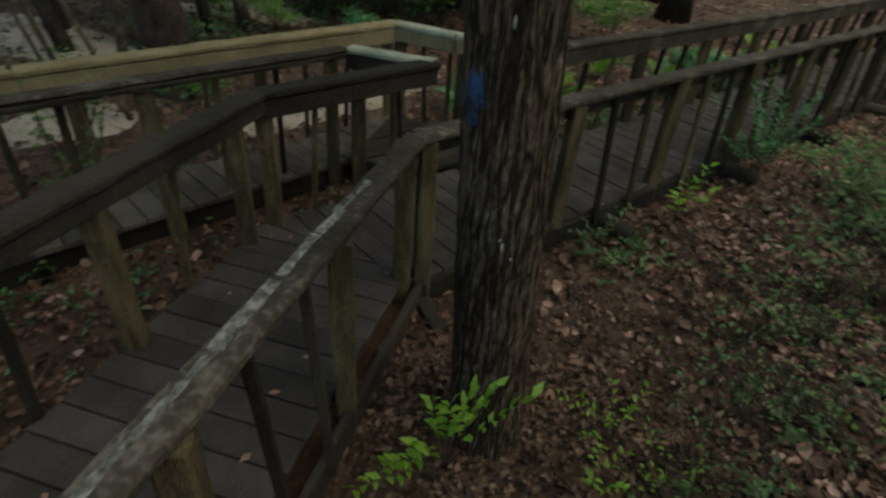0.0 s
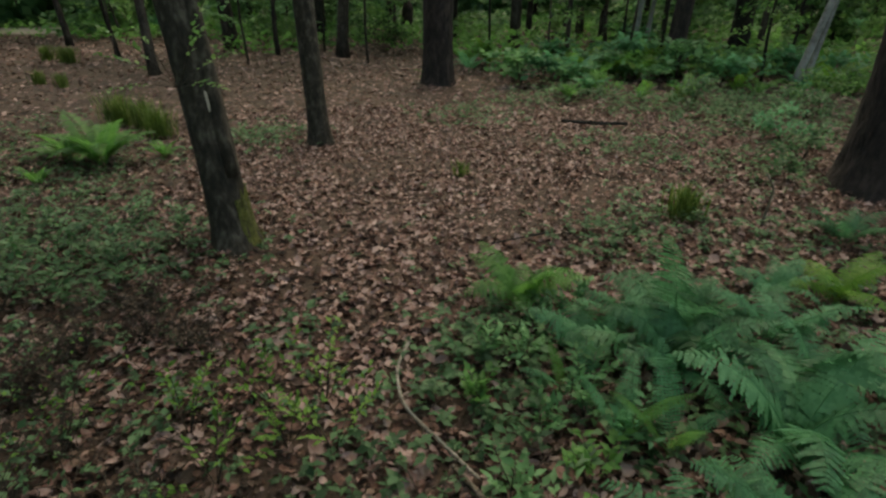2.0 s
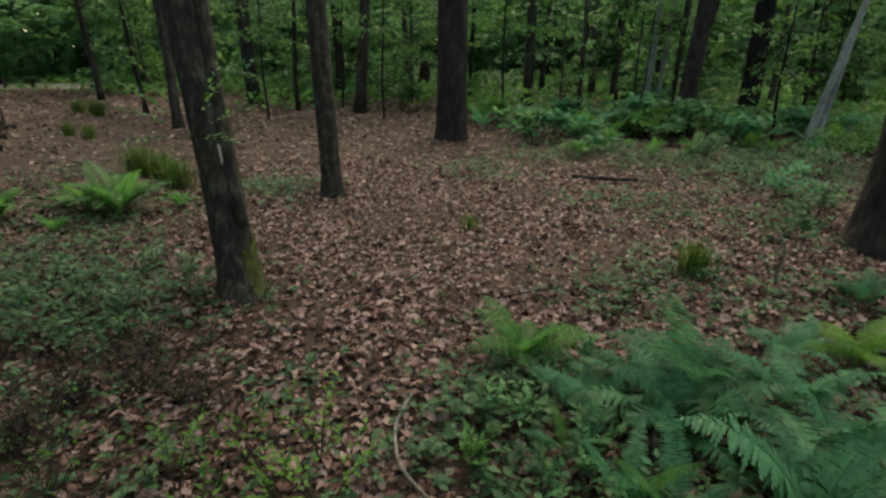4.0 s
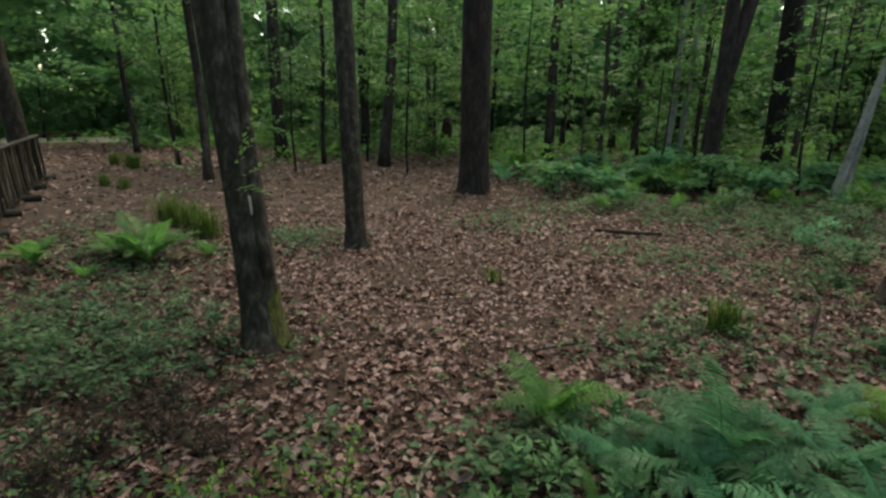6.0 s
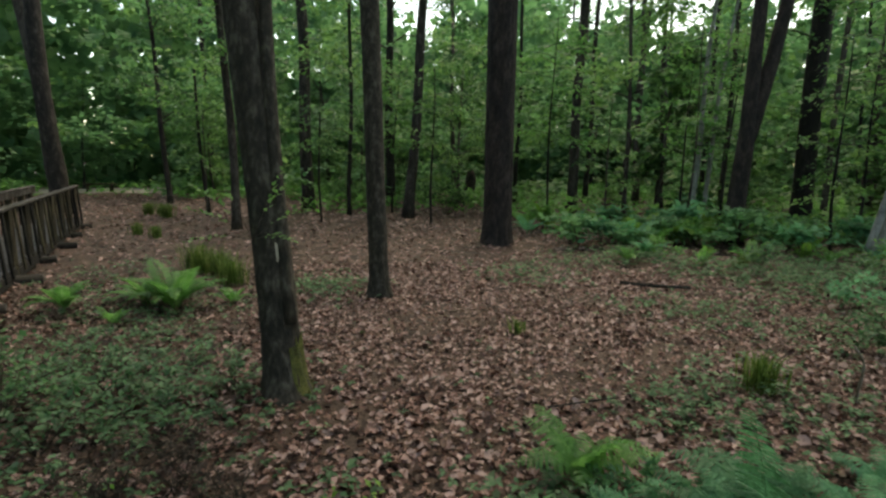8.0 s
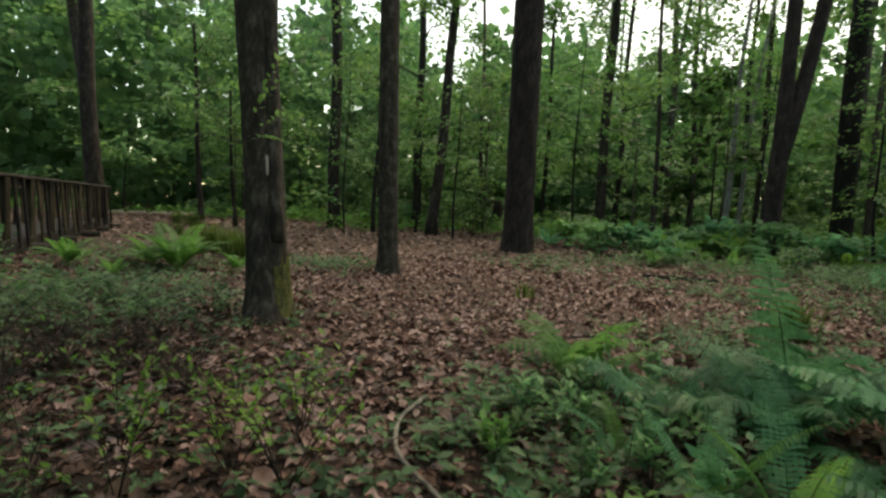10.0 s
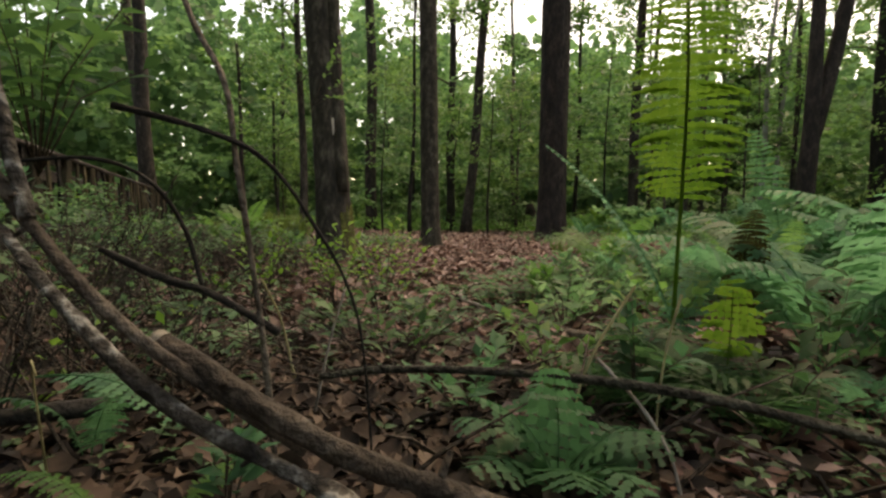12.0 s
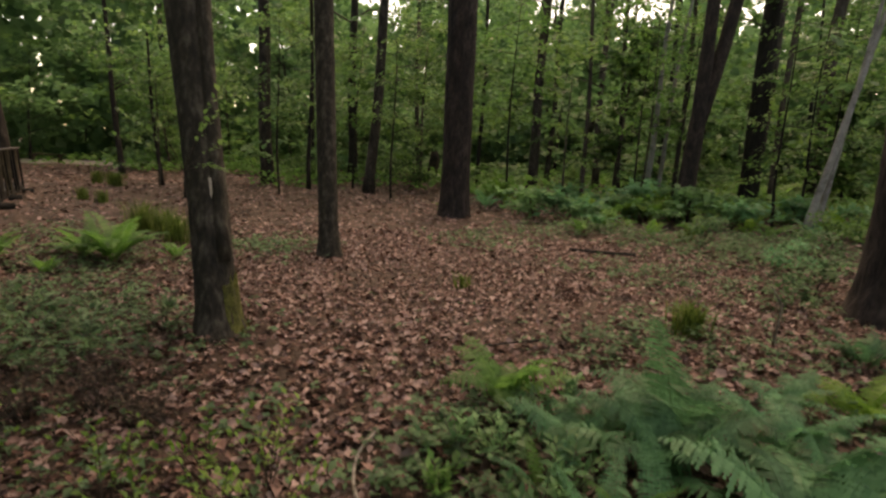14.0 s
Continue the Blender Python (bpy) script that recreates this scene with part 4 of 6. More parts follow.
def build_thicket():
    """Flat sprays of leaves in layers, from the clearing's edge deep into the wood, too many to count."""
    r = np.random.default_rng(21)
    n = 13500
    a = r.uniform(-2.3, 1.75, n)
    d = np.sqrt(r.uniform(11.0 ** 2, 40.0 ** 2, n))
    x, y = -1.0 + np.sin(a) * d, 2.0 + np.cos(a) * d
    z = 0.35 + (8.0 + 6.0 * (np.abs(a - 0.27) > 0.35)) * r.random(n) ** 1.15
    ok = ((x + 1.5) ** 2 / 9.2 ** 2 + (y - 6.5) ** 2 / 12.0 ** 2 > 1) & ~((x > -22) & (x < -5) & (y > 6) & (y < 24) & (y < 47 + x)) & ~((x > -9) & (x < 0) & (y > -8) & (y < 6))
    ok &= ~((x > 1.5) & (x < 11) & (y > 8) & (y < 15) & (z > 0.8) & (r.random(n) < 0.85))
    az, el = np.degrees(np.arctan2(x, y + 0.4)), np.degrees(np.arctan2(z - 0.35, d))
    ok &= ~((el > skyline(az)) & (r.random(n) < 0.8))
    ok &= ~((az > -38) & (az < -27) & (d < 38) & (z < 2.4))
    ok &= ~((z > 5) & (d > 18) & (r.random(n) < 0.45))
    ok &= ~((z < 2.8) & (r.random(n) < 0.66))
    ok &= ~((z > 4.2) & (d < 18) & (r.random(n) < 0.6))
    ok &= ~((d > 28) & (z > 2.4) & (r.random(n) < 0.7))
    edge = np.clip((d - 13) / 12, 0, 1)
    w = np.sin(x * 0.9 + 1.3 * np.sin(y * 0.5) + z * 1.1) + np.sin(y * 1.1 + x * 0.6 - z * 1.5) + np.sin(z * 2.4 + x * 0.35)
    ok &= (w + r.normal(0, 0.6, n) > 0.5 - 1.0 * edge + 0.45 * (az > 2))
    x, y, z, d = x[ok], y[ok], z[ok], d[ok]
    m = 42
    n = len(x) * m
    k = np.repeat(np.arange(len(x)), m)
    rad = r.uniform(0.35, 0.95, len(x))[k] * (0.8 + d[k] / 55)
    an, q = r.uniform(0, 6.2832, n), np.sqrt(r.random(n))
    tilt = r.normal(0, 0.34, (len(x), 2))
    ox, oy = np.cos(an) * q * rad, np.sin(an) * q * rad
    pos = np.stack([x[k] + ox, y[k] + oy, z[k] + tilt[k, 0] * ox + tilt[k, 1] * oy - 0.25 * rad * q * q + r.normal(0, 0.05, n)], 1)
    axis = np.stack([np.cos(an) + r.normal(0, 0.5, n), np.sin(an) + r.normal(0, 0.5, n), r.normal(-0.25, 0.3, n)], 1)
    nor = np.stack([-tilt[k, 0] + r.normal(0, 0.2, n), -tilt[k, 1] + r.normal(0, 0.2, n), np.ones(n)], 1)
    L = r.uniform(0.14, 0.25, n) * (0.75 + d[k] / 30)
    v, f = leaf_arrays(pos, axis, nor, L, L * r.uniform(0.55, 0.85, n), kind="flat")
    # Farther sprays more often take the bluish leaf: distance haze set by colour.
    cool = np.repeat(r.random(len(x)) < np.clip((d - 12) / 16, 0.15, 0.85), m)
    tagged(new("thicket", mesh_np("thicket", v.reshape(-1, 4, 3)[cool].reshape(-1, 3), np.arange(4 * cool.sum()).reshape(-1, 4), M_leafblue)), "leaf sprays deep in the wood, their cool green standing for haze", "foliage", kind="stuff")
    v, f = v.reshape(-1, 4, 3)[~cool].reshape(-1, 3), np.arange(4 * (~cool).sum()).reshape(-1, 4)
    tagged(new("thicket", mesh_np("thicket", v, f, M_leaf)), "layered sprays of green leaves in the wood behind the clearing", "foliage", kind="stuff")


build_thicket()


def build_undergrowth():
    """Low leaves and young fern fronds that cover the ground under the wood."""
    r = np.random.default_rng(22)
    n = 95000
    a = r.uniform(-2.4, 1.8, n)
    d = np.sqrt(r.uniform(11.0 ** 2, 42.0 ** 2, n))
    x, y = -1.0 + np.sin(a) * d, 2.0 + np.cos(a) * d
    ok = ((x + 1.5) ** 2 / 9.0 ** 2 + (y - 6.5) ** 2 / 11.6 ** 2 > 1) & ~((x > -22) & (x < -5) & (y > 6) & (y < 24) & (y < 47 + x)) & ~((x > -9) & (x < 0) & (y > -8) & (y < 6))
    w = np.sin(x * 0.7 + 1.1 * np.sin(y * 0.6)) + np.sin(y * 0.9 - x * 0.4)
    ok &= w + r.normal(0, 0.7, n) > -0.5
    az = np.degrees(np.arctan2(x, y))
    ok &= ~((az > -38) & (az < -27) & (d < 38) & (r.random(n) < 0.85))
    x, y, d, w = x[ok], y[ok], d[ok], w[ok]
    n = len(x)
    an = r.uniform(0, 6.2832, n)
    pos = np.stack([x, y, 0.05 + (0.32 + 0.16 * w) * r.random(n)], 1)
    axis = np.stack([np.cos(an), np.sin(an), r.normal(0.25, 0.3, n)], 1)
    nor = np.stack([r.normal(0, 0.35, n), r.normal(0, 0.35, n), np.ones(n)], 1)
    L = r.uniform(0.14, 0.3, n) * (0.8 + d / 45)
    v, f = leaf_arrays(pos, axis, nor, L, L * r.uniform(0.4, 0.7, n), kind="flat")
    tagged(new("undergrowth", mesh_np("undergrowth", v, f, M_fernmid)), "light green low plants on the wood's floor", "undergrowth", kind="stuff")


build_undergrowth()


def build_far_woods():
    r = np.random.default_rng(12)
    n = 58000
    a = r.uniform(-2.7, 2.0, n)
    d = r.uniform(41, 54, n)
    edge = 2.2 * np.sin(a * 19) + 1.8 * np.sin(a * 43 + 1.0) + 1.4 * np.sin(a * 97 + 2.0) + r.normal(0, 1.6, n)
    top = 0.35 + d * np.tan(np.radians(np.maximum(4, skyline(np.degrees(a)) * 0.86 + edge)))
    z = top * r.random(n) ** 1.1
    pos = np.stack([np.sin(a) * d, np.cos(a) * d, z], 1)
    L = r.uniform(0.5, 1.15, n) * 1.25
    out = np.stack([np.sin(a), np.cos(a), np.full(n, 0.25)], 1) + r.normal(0, 0.35, (n, 3))
    v, f = leaf_arrays(pos, unit(n, r), out, L, L * 0.75, kind="flat")
    # The bluish leaf colour carries the haze of distance here.
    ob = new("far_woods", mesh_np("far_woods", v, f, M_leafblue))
    tagged(ob, "foliage deep in the wood, haze put into its bluish green", "foliage", kind="stuff")


build_far_woods()


# ---- forest floor ----
def under_deck(x, y):
    p = np.stack([x - C.x, y - C.y], -1)
    sl, nl = p @ np.array(UL), p @ np.array(NL)
    long_ = (sl > -0.6) & (sl < LONG) & (nl > 0.0) & (nl < 0.9)
    na = np.array((UA.y, -UA.x))
    sa, aa = p @ np.array(UA), p @ na
    near = (sa > 0) & (sa < 7.0) & (aa > 0.0) & (aa < 1.06)
    return long_ | near


def build_litter():
    r = np.random.default_rng(13)
    # leaves that can be told apart
    n = 148000
    d = 0.25 + 9.5 * r.random(n) ** 0.72
    a = r.uniform(-2.45, 1.35, n)
    a += np.random.default_rng(5).normal(0, 0.32, n) * (a > 1.0)
    x, y = 0.1 + np.sin(a) * d, -0.5 + np.cos(a) * d
    patch = np.sin(2.3 * x + 1.7 * np.sin(1.9 * y)) + np.sin(2.9 * y - 1.1 * x) + 0.6 * np.sin(6.1 * x + 4.7 * y)
    keep = ~under_deck(x, y) & ((d > 1.2) | (r.random(n) < 0.03)) & ((patch > -1.0) | (r.random(n) < 0.5)) & ((x > -1.3) | (y > 1.6) | (r.random(n) < 0.55)) & ((x > -0.8) | (y > 0.4) | (r.random(n) < 0.6))
    x, y, d = x[keep], y[keep], d[keep]
    n = len(x)
    pos = np.stack([x, y, ground_z(x, y) + r.uniform(0.002, 0.03, n)], 1)
    an = r.uniform(0, 6.28, n)
    axis = np.stack([np.cos(an), np.sin(an), r.normal(0, 0.28, n)], 1)
    nor = np.stack([r.normal(0, 0.38, n), r.normal(0, 0.38, n), np.ones(n)], 1)
    L = np.clip(r.lognormal(-3.03, 0.36, n), 0.022, 0.095) * np.where(d > 5, 1.1, 1) * np.clip(d / 2.0, 0.42, 1)
    W = L * r.uniform(0.45, 0.8, n)
    near = d < 4.6
    # Where shade lies, by the boardwalk and close by, leaves take the darker colour.
    shaded = (x < -0.55 + r.normal(0, 0.25, n)) & (y < 1.9 + r.normal(0, 0.25, n)) & (r.random(n) < 0.8)
    shaded |= (x < -2.0 + r.normal(0, 0.5, n)) & (r.random(n) < 0.6)
    shaded |= (x < 0.25) & (d < 1.9 + r.normal(0, 0.2, n))
    for q, m, label in ((near & ~shaded, M_litter, "curled lobed oak leaves, tan to dark brown, lying thick"), (near & shaded, M_shadelitter, "red-brown leaves beside the boardwalk, darkened in colour for shade")):
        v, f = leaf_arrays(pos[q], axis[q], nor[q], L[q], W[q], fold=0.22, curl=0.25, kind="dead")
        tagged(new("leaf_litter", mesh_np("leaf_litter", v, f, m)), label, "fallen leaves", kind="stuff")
    for q, m, label in ((~near & ~shaded, M_litter, "curled brown oak leaves lying thick on the ground"), (~near & shaded, M_shadelitter, "red-brown leaves towards the boardwalk, dulled in colour for shade")):
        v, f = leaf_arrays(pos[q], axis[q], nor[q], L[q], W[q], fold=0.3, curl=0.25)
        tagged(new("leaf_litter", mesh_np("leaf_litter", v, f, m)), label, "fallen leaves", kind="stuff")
    # behind the camera
    n = 16000
    d, a = 0.4 + 6.0 * r.random(n) ** 0.7, r.uniform(1.3, 3.9, n)
    x, y = 0.1 + np.sin(a) * d, -0.5 + np.cos(a) * d
    keep = ~under_deck(x, y)
    x, y = x[keep], y[keep]
    n = len(x)
    an = r.uniform(0, 6.28, n)
    L = r.uniform(0.05, 0.09, n)
    v, f = leaf_arrays(np.stack([x, y, ground_z(x, y) + r.uniform(0.002, 0.03, n)], 1), np.stack([np.cos(an), np.sin(an), r.normal(0, 0.28, n)], 1),
                       np.stack([r.normal(0, 0.38, n), r.normal(0, 0.38, n), np.ones(n)], 1), L, L * 0.55, kind="flat")
    tagged(new("leaf_litter", mesh_np("leaf_litter", v, f, M_humus)), "greyish brown mouldering leaves around the boardwalk", "fallen leaves", kind="stuff")
    # crumbled leaves close by
    n = 22000
    d, a = 0.15 + 3.0 * r.random(n) ** 0.8, r.uniform(-2.45, 1.5, n)
    x, y = 0.1 + np.sin(a) * d, -0.45 + np.cos(a) * d
    keep = ~under_deck(x, y)
    x, y = x[keep], y[keep]
    n = len(x)
    an = r.uniform(0, 6.28, n)
    L = r.uniform(0.012, 0.038, n)
    v, f = leaf_arrays(np.stack([x, y, ground_z(x, y) + r.uniform(0.001, 0.016, n)], 1), np.stack([np.cos(an), np.sin(an), r.normal(0, 0.35, n)], 1),
                       np.stack([r.normal(0, 0.45, n), r.normal(0, 0.45, n), np.ones(n)], 1), L, L * r.uniform(0.4, 0.8, n), fold=0.3, curl=0.25)
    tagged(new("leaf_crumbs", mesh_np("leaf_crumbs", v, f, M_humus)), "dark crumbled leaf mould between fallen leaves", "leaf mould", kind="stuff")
    n = 9000
    d, a = 0.1 + 1.5 * r.random(n) ** 0.6, r.uniform(-2.0, 1.6, n)
    x, y = 0.1 + np.sin(a) * d, -0.3 + np.cos(a) * d
    keep = ~under_deck(x, y)
    x, y = x[keep], y[keep]
    n = len(x)
    an = r.uniform(0, 6.28, n)
    L = r.uniform(0.022, 0.055, n)
    pos, axis = np.stack([x, y, ground_z(x, y) + r.uniform(0.003, 0.02, n)], 1), np.stack([np.cos(an), np.sin(an), r.normal(0, 0.3, n)], 1)
    nor, W = np.stack([r.normal(0, 0.4, n), r.normal(0, 0.4, n), np.ones(n)], 1), L * r.uniform(0.45, 0.8, n)
    # Rotting leaves whose dark brown also holds the shade of ferns and brush.
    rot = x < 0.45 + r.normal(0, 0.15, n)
    for q, m, label in ((rot, M_humus, "rotting leaves under fallen branches, local shade also in their dark brown"), (~rot, M_litter, "brown dead leaves between ferns")):
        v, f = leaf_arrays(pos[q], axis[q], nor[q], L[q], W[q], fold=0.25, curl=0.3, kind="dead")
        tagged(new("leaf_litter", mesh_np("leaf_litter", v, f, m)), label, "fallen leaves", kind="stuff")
    # further off
    n = 100000
    d = 8 + 24 * r.random(n) ** 1.1
    a = r.uniform(-2.2, 1.5, n)
    x, y = np.sin(a) * d, np.cos(a) * d - 0.5
    keep = ~under_deck(x, y)
    x, y = x[keep], y[keep]
    n = len(x)
    pos = np.stack([x, y, ground_z(x, y) + r.uniform(0.003, 0.04, n)], 1)
    an = r.uniform(0, 6.28, n)
    axis = np.stack([np.cos(an), np.sin(an), r.normal(0, 0.25, n)], 1)
    nor = np.stack([r.normal(0, 0.35, n), r.normal(0, 0.35, n), np.ones(n)], 1)
    L = r.uniform(0.05, 0.11, n) * (0.7 + np.hypot(x, y) / 26)
    beyond = (x < -4.5) & (y < 4)
    # dull: far leaves on the boardwalk side, their shade painted by darker colour.
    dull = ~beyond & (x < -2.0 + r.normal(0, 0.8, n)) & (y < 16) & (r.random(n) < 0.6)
    for q, m, label in ((~beyond & ~dull, M_litter, "brown fallen leaves across the far clearing"), (dull, M_shadelitter, "red-brown leaves by the far boardwalk, dulled in colour for shade"), (beyond, M_humus, "dull dark fallen leaves beyond the boardwalk")):
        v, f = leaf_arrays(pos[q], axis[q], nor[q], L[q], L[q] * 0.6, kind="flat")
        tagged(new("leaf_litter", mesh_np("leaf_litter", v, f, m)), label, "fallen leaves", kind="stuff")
    # a few leaves on the boards
    for k in range(46):
        s, o = r.uniform(-0.3, 3.5), r.uniform(0.05, 1.0)
        p = (C + UA * s - V2(-UA.y, UA.x) * o) if r.random() < 0.55 else (C + UL * s * 1.6 + NL * o * 0.85)
        L = r.uniform(0.03, 0.06)
        an = r.uniform(0, 6.28)
        z = DECK + lift(p) + 0.009
        v, f = leaf_arrays([(p.x, p.y, z)], [(math.cos(an), math.sin(an), 0.02)], [(r.normal(0, 0.1), 0, 1)], [L], [L * 0.55], fold=0.12, curl=0.0)
        ob = new("fallen_leaf", mesh_np("fallen_leaf", v, f, M_litter))
        tagged(ob, "brown fallen leaf lying on the deck boards", "leaf", group="leaves on the deck")


build_litter()


def build_herbs():
    r = np.random.default_rng(14)
    P, A, N, L = [], [], [], []
    spots = ((0.36, 2.36, 0.26, 34, 1.9), (0.62, 2.30, 0.3, 34, 1.9), (0.28, 2.0, 0.3, 24, 1.7), (0.85, 1.75, 0.35, 40, 1.8), (-1.9, 3.5, 0.9, 360, 1.3), (-2.7, 3.9, 0.9, 280, 1.3), (-8.0, -2.6, 1.2, 260, 2.2), (-9.6, -0.4, 1.2, 240, 2.4), (-5.6, -2.1, 0.5, 120, 1.6), (-3.1, -2.2, 0.5, 60, 1.2), (-0.7, 1.6, 0.9, 70, 0.8), (0.5, 1.9, 0.7, 70, 1.1), (1.0, 2.2, 0.7, 110, 1.2), (0.2, 2.6, 0.7, 45, 0.8), (-1.5, 2.2, 0.7, 60, 1.0),
             (2.1, 3.9, 0.6, 120, 1.6), (1.6, 3.6, 0.5, 110, 1.3), (2.7, 6.2, 0.8, 150, 1.8), (1.2, 8.0, 0.7, 150, 2.0), (-1.7, 7.2, 0.7, 240, 1.7), (3.6, 5.2, 0.9, 150, 1.8), (4.6, 6.8, 1.2, 170, 2.1), (2.2, 9.2, 0.8, 110, 2.0), (5.6, 8.4, 1.0, 150, 2.2),
             (-3.6, 6.2, 1.1, 320, 1.2), (-4.8, 8.0, 1.2, 200, 1.2), (-2.4, 1.1, 0.35, 90, 0.9), (0.45, 0.25, 0.25, 18, 0.45), (0.75, 0.35, 0.3, 24, 0.5), (-0.38, 0.12, 0.22, 10, 0.5), (-0.2, 0.4, 0.5, 28, 0.6), (0.5, 0.6, 0.5, 60, 0.7), (-0.2, 1.2, 0.5, 30, 0.7), (0.25, 1.35, 0.5, 38, 0.8), (0.0, 3.6, 1.4, 50, 0.7), (-3.0, 5.0, 0.8, 220, 1.1),
             (-0.55, 0.95, 0.16, 16, 1.5), (-0.95, 1.25, 0.18, 16, 1.6), (-0.15, 1.75, 0.25, 22, 1.7), (0.35, 1.9, 0.3, 30, 1.9), (-1.1, 2.0, 0.18, 18, 1.6), (-0.6, 2.5, 0.2, 18, 1.6), (0.6, 2.5, 0.3, 24, 1.8), (0.05, 1.35, 0.25, 20, 1.6), (-0.35, 1.3, 0.15, 12, 1.5),
             (5.2, 7.6, 1.0, 240, 2.4), (6.4, 8.8, 1.2, 300, 2.6), (4.2, 8.6, 0.9, 200, 2.4), (3.4, 9.8, 0.9, 220, 2.6), (6.6, 6.6, 1.0, 240, 2.4), (1.0, 0.3, 0.45, 90, 0.8), (0.6, 0.1, 0.3, 60, 0.6), (1.8, 1.3, 0.7, 260, 1.2), (2.6, 2.0, 0.9, 300, 1.3), (3.2, 3.2, 0.9, 240, 1.3), (-3.6, -1.9, 0.7, 120, 1.0), (-2.4, -2.6, 0.8, 150, 1.1), (-4.6, 2.0, 0.9, 260, 1.8), (-5.8, 4.4, 1.2, 300, 2.0))
    for cx, cy, sp, n, g in spots:
        x, y = r.normal(cx, sp * 0.55, n), r.normal(cy, sp * 0.55, n)
        for xx, yy in zip(x, y):
            if bool(under_deck(np.array([xx]), np.array([yy]))[0]):
                continue
            z0, hh = gz(xx, yy), r.uniform(0.02, 0.11) * g
            k = int(r.integers(3, 7))
            a0 = r.uniform(0, 6.28)
            for j in range(k):
                a = a0 + j * 6.28 / k + r.normal(0, 0.25)
                hz_ = hh * r.uniform(0.6, 1)
                P.append((xx, yy, z0 + hz_))
                A.append((math.cos(a), math.sin(a), r.normal(0.05, 0.25)))
                N.append((r.normal(0, 0.25), r.normal(0, 0.25), 1))
                L.append(r.uniform(0.025, 0.06) * (0.7 + 0.35 * g) * (0.5 if math.hypot(xx - 0.2, yy) < 1.1 else 1.0))
    L = np.array(L)
    v, f = leaf_arrays(P, A, N, L, L * 0.55, fold=0.15, curl=0.12)
    tagged(new("seedlings", mesh_np("seedlings", v, f, M_herb)), "small green seedlings and ivy among the fallen leaves", "ground cover", kind="stuff")


build_herbs()


def build_brush():
    """Thin dead twigs that stand and lie about between the seedlings."""
    r = np.random.default_rng(17)
    vs, fs = [], []
    for cx, cy, sp, n in ((-1.5, 1.6, 0.7, 110), (-2.2, 2.8, 0.7, 110), (-0.8, 1.3, 0.6, 60), (-1.2, 2.7, 0.7, 90), (3.6, 5.4, 1.0, 120), (4.4, 6.6, 1.0, 100), (0.6, 1.6, 0.8, 60), (-0.3, 0.9, 0.5, 130), (0.3, 0.5, 0.4, 36), (-1.6, 0.9, 0.6, 60)):
        for _ in range(n):
            x, y = r.normal(cx, sp * 0.6), r.normal(cy, sp * 0.6)
            a, l, up = r.uniform(0, 6.28), r.uniform(0.08, 0.34), r.uniform(-0.02, 0.9)
            p = Vector((x, y, gz(x, y) + 0.01))
            q = p + Vector((math.cos(a) * l, math.sin(a) * l, abs(up) * l * 0.8))
            m = p.lerp(q, 0.5) + Vector((r.normal(0, 0.02), r.normal(0, 0.02), 0.015))
            tv, tf = tube_data([p, m, q], [0.0032, 0.0024, 0.001], seg=4, closed=False)
            k = len(vs)
            vs += tv
            fs += [tuple(i + k for i in f) for f in tf]
    tagged(new("brushwood", mesh_of("brushwood", vs, fs, M_stick)), "thin dead twigs standing among seedlings", "twigs", kind="stuff")


build_brush()


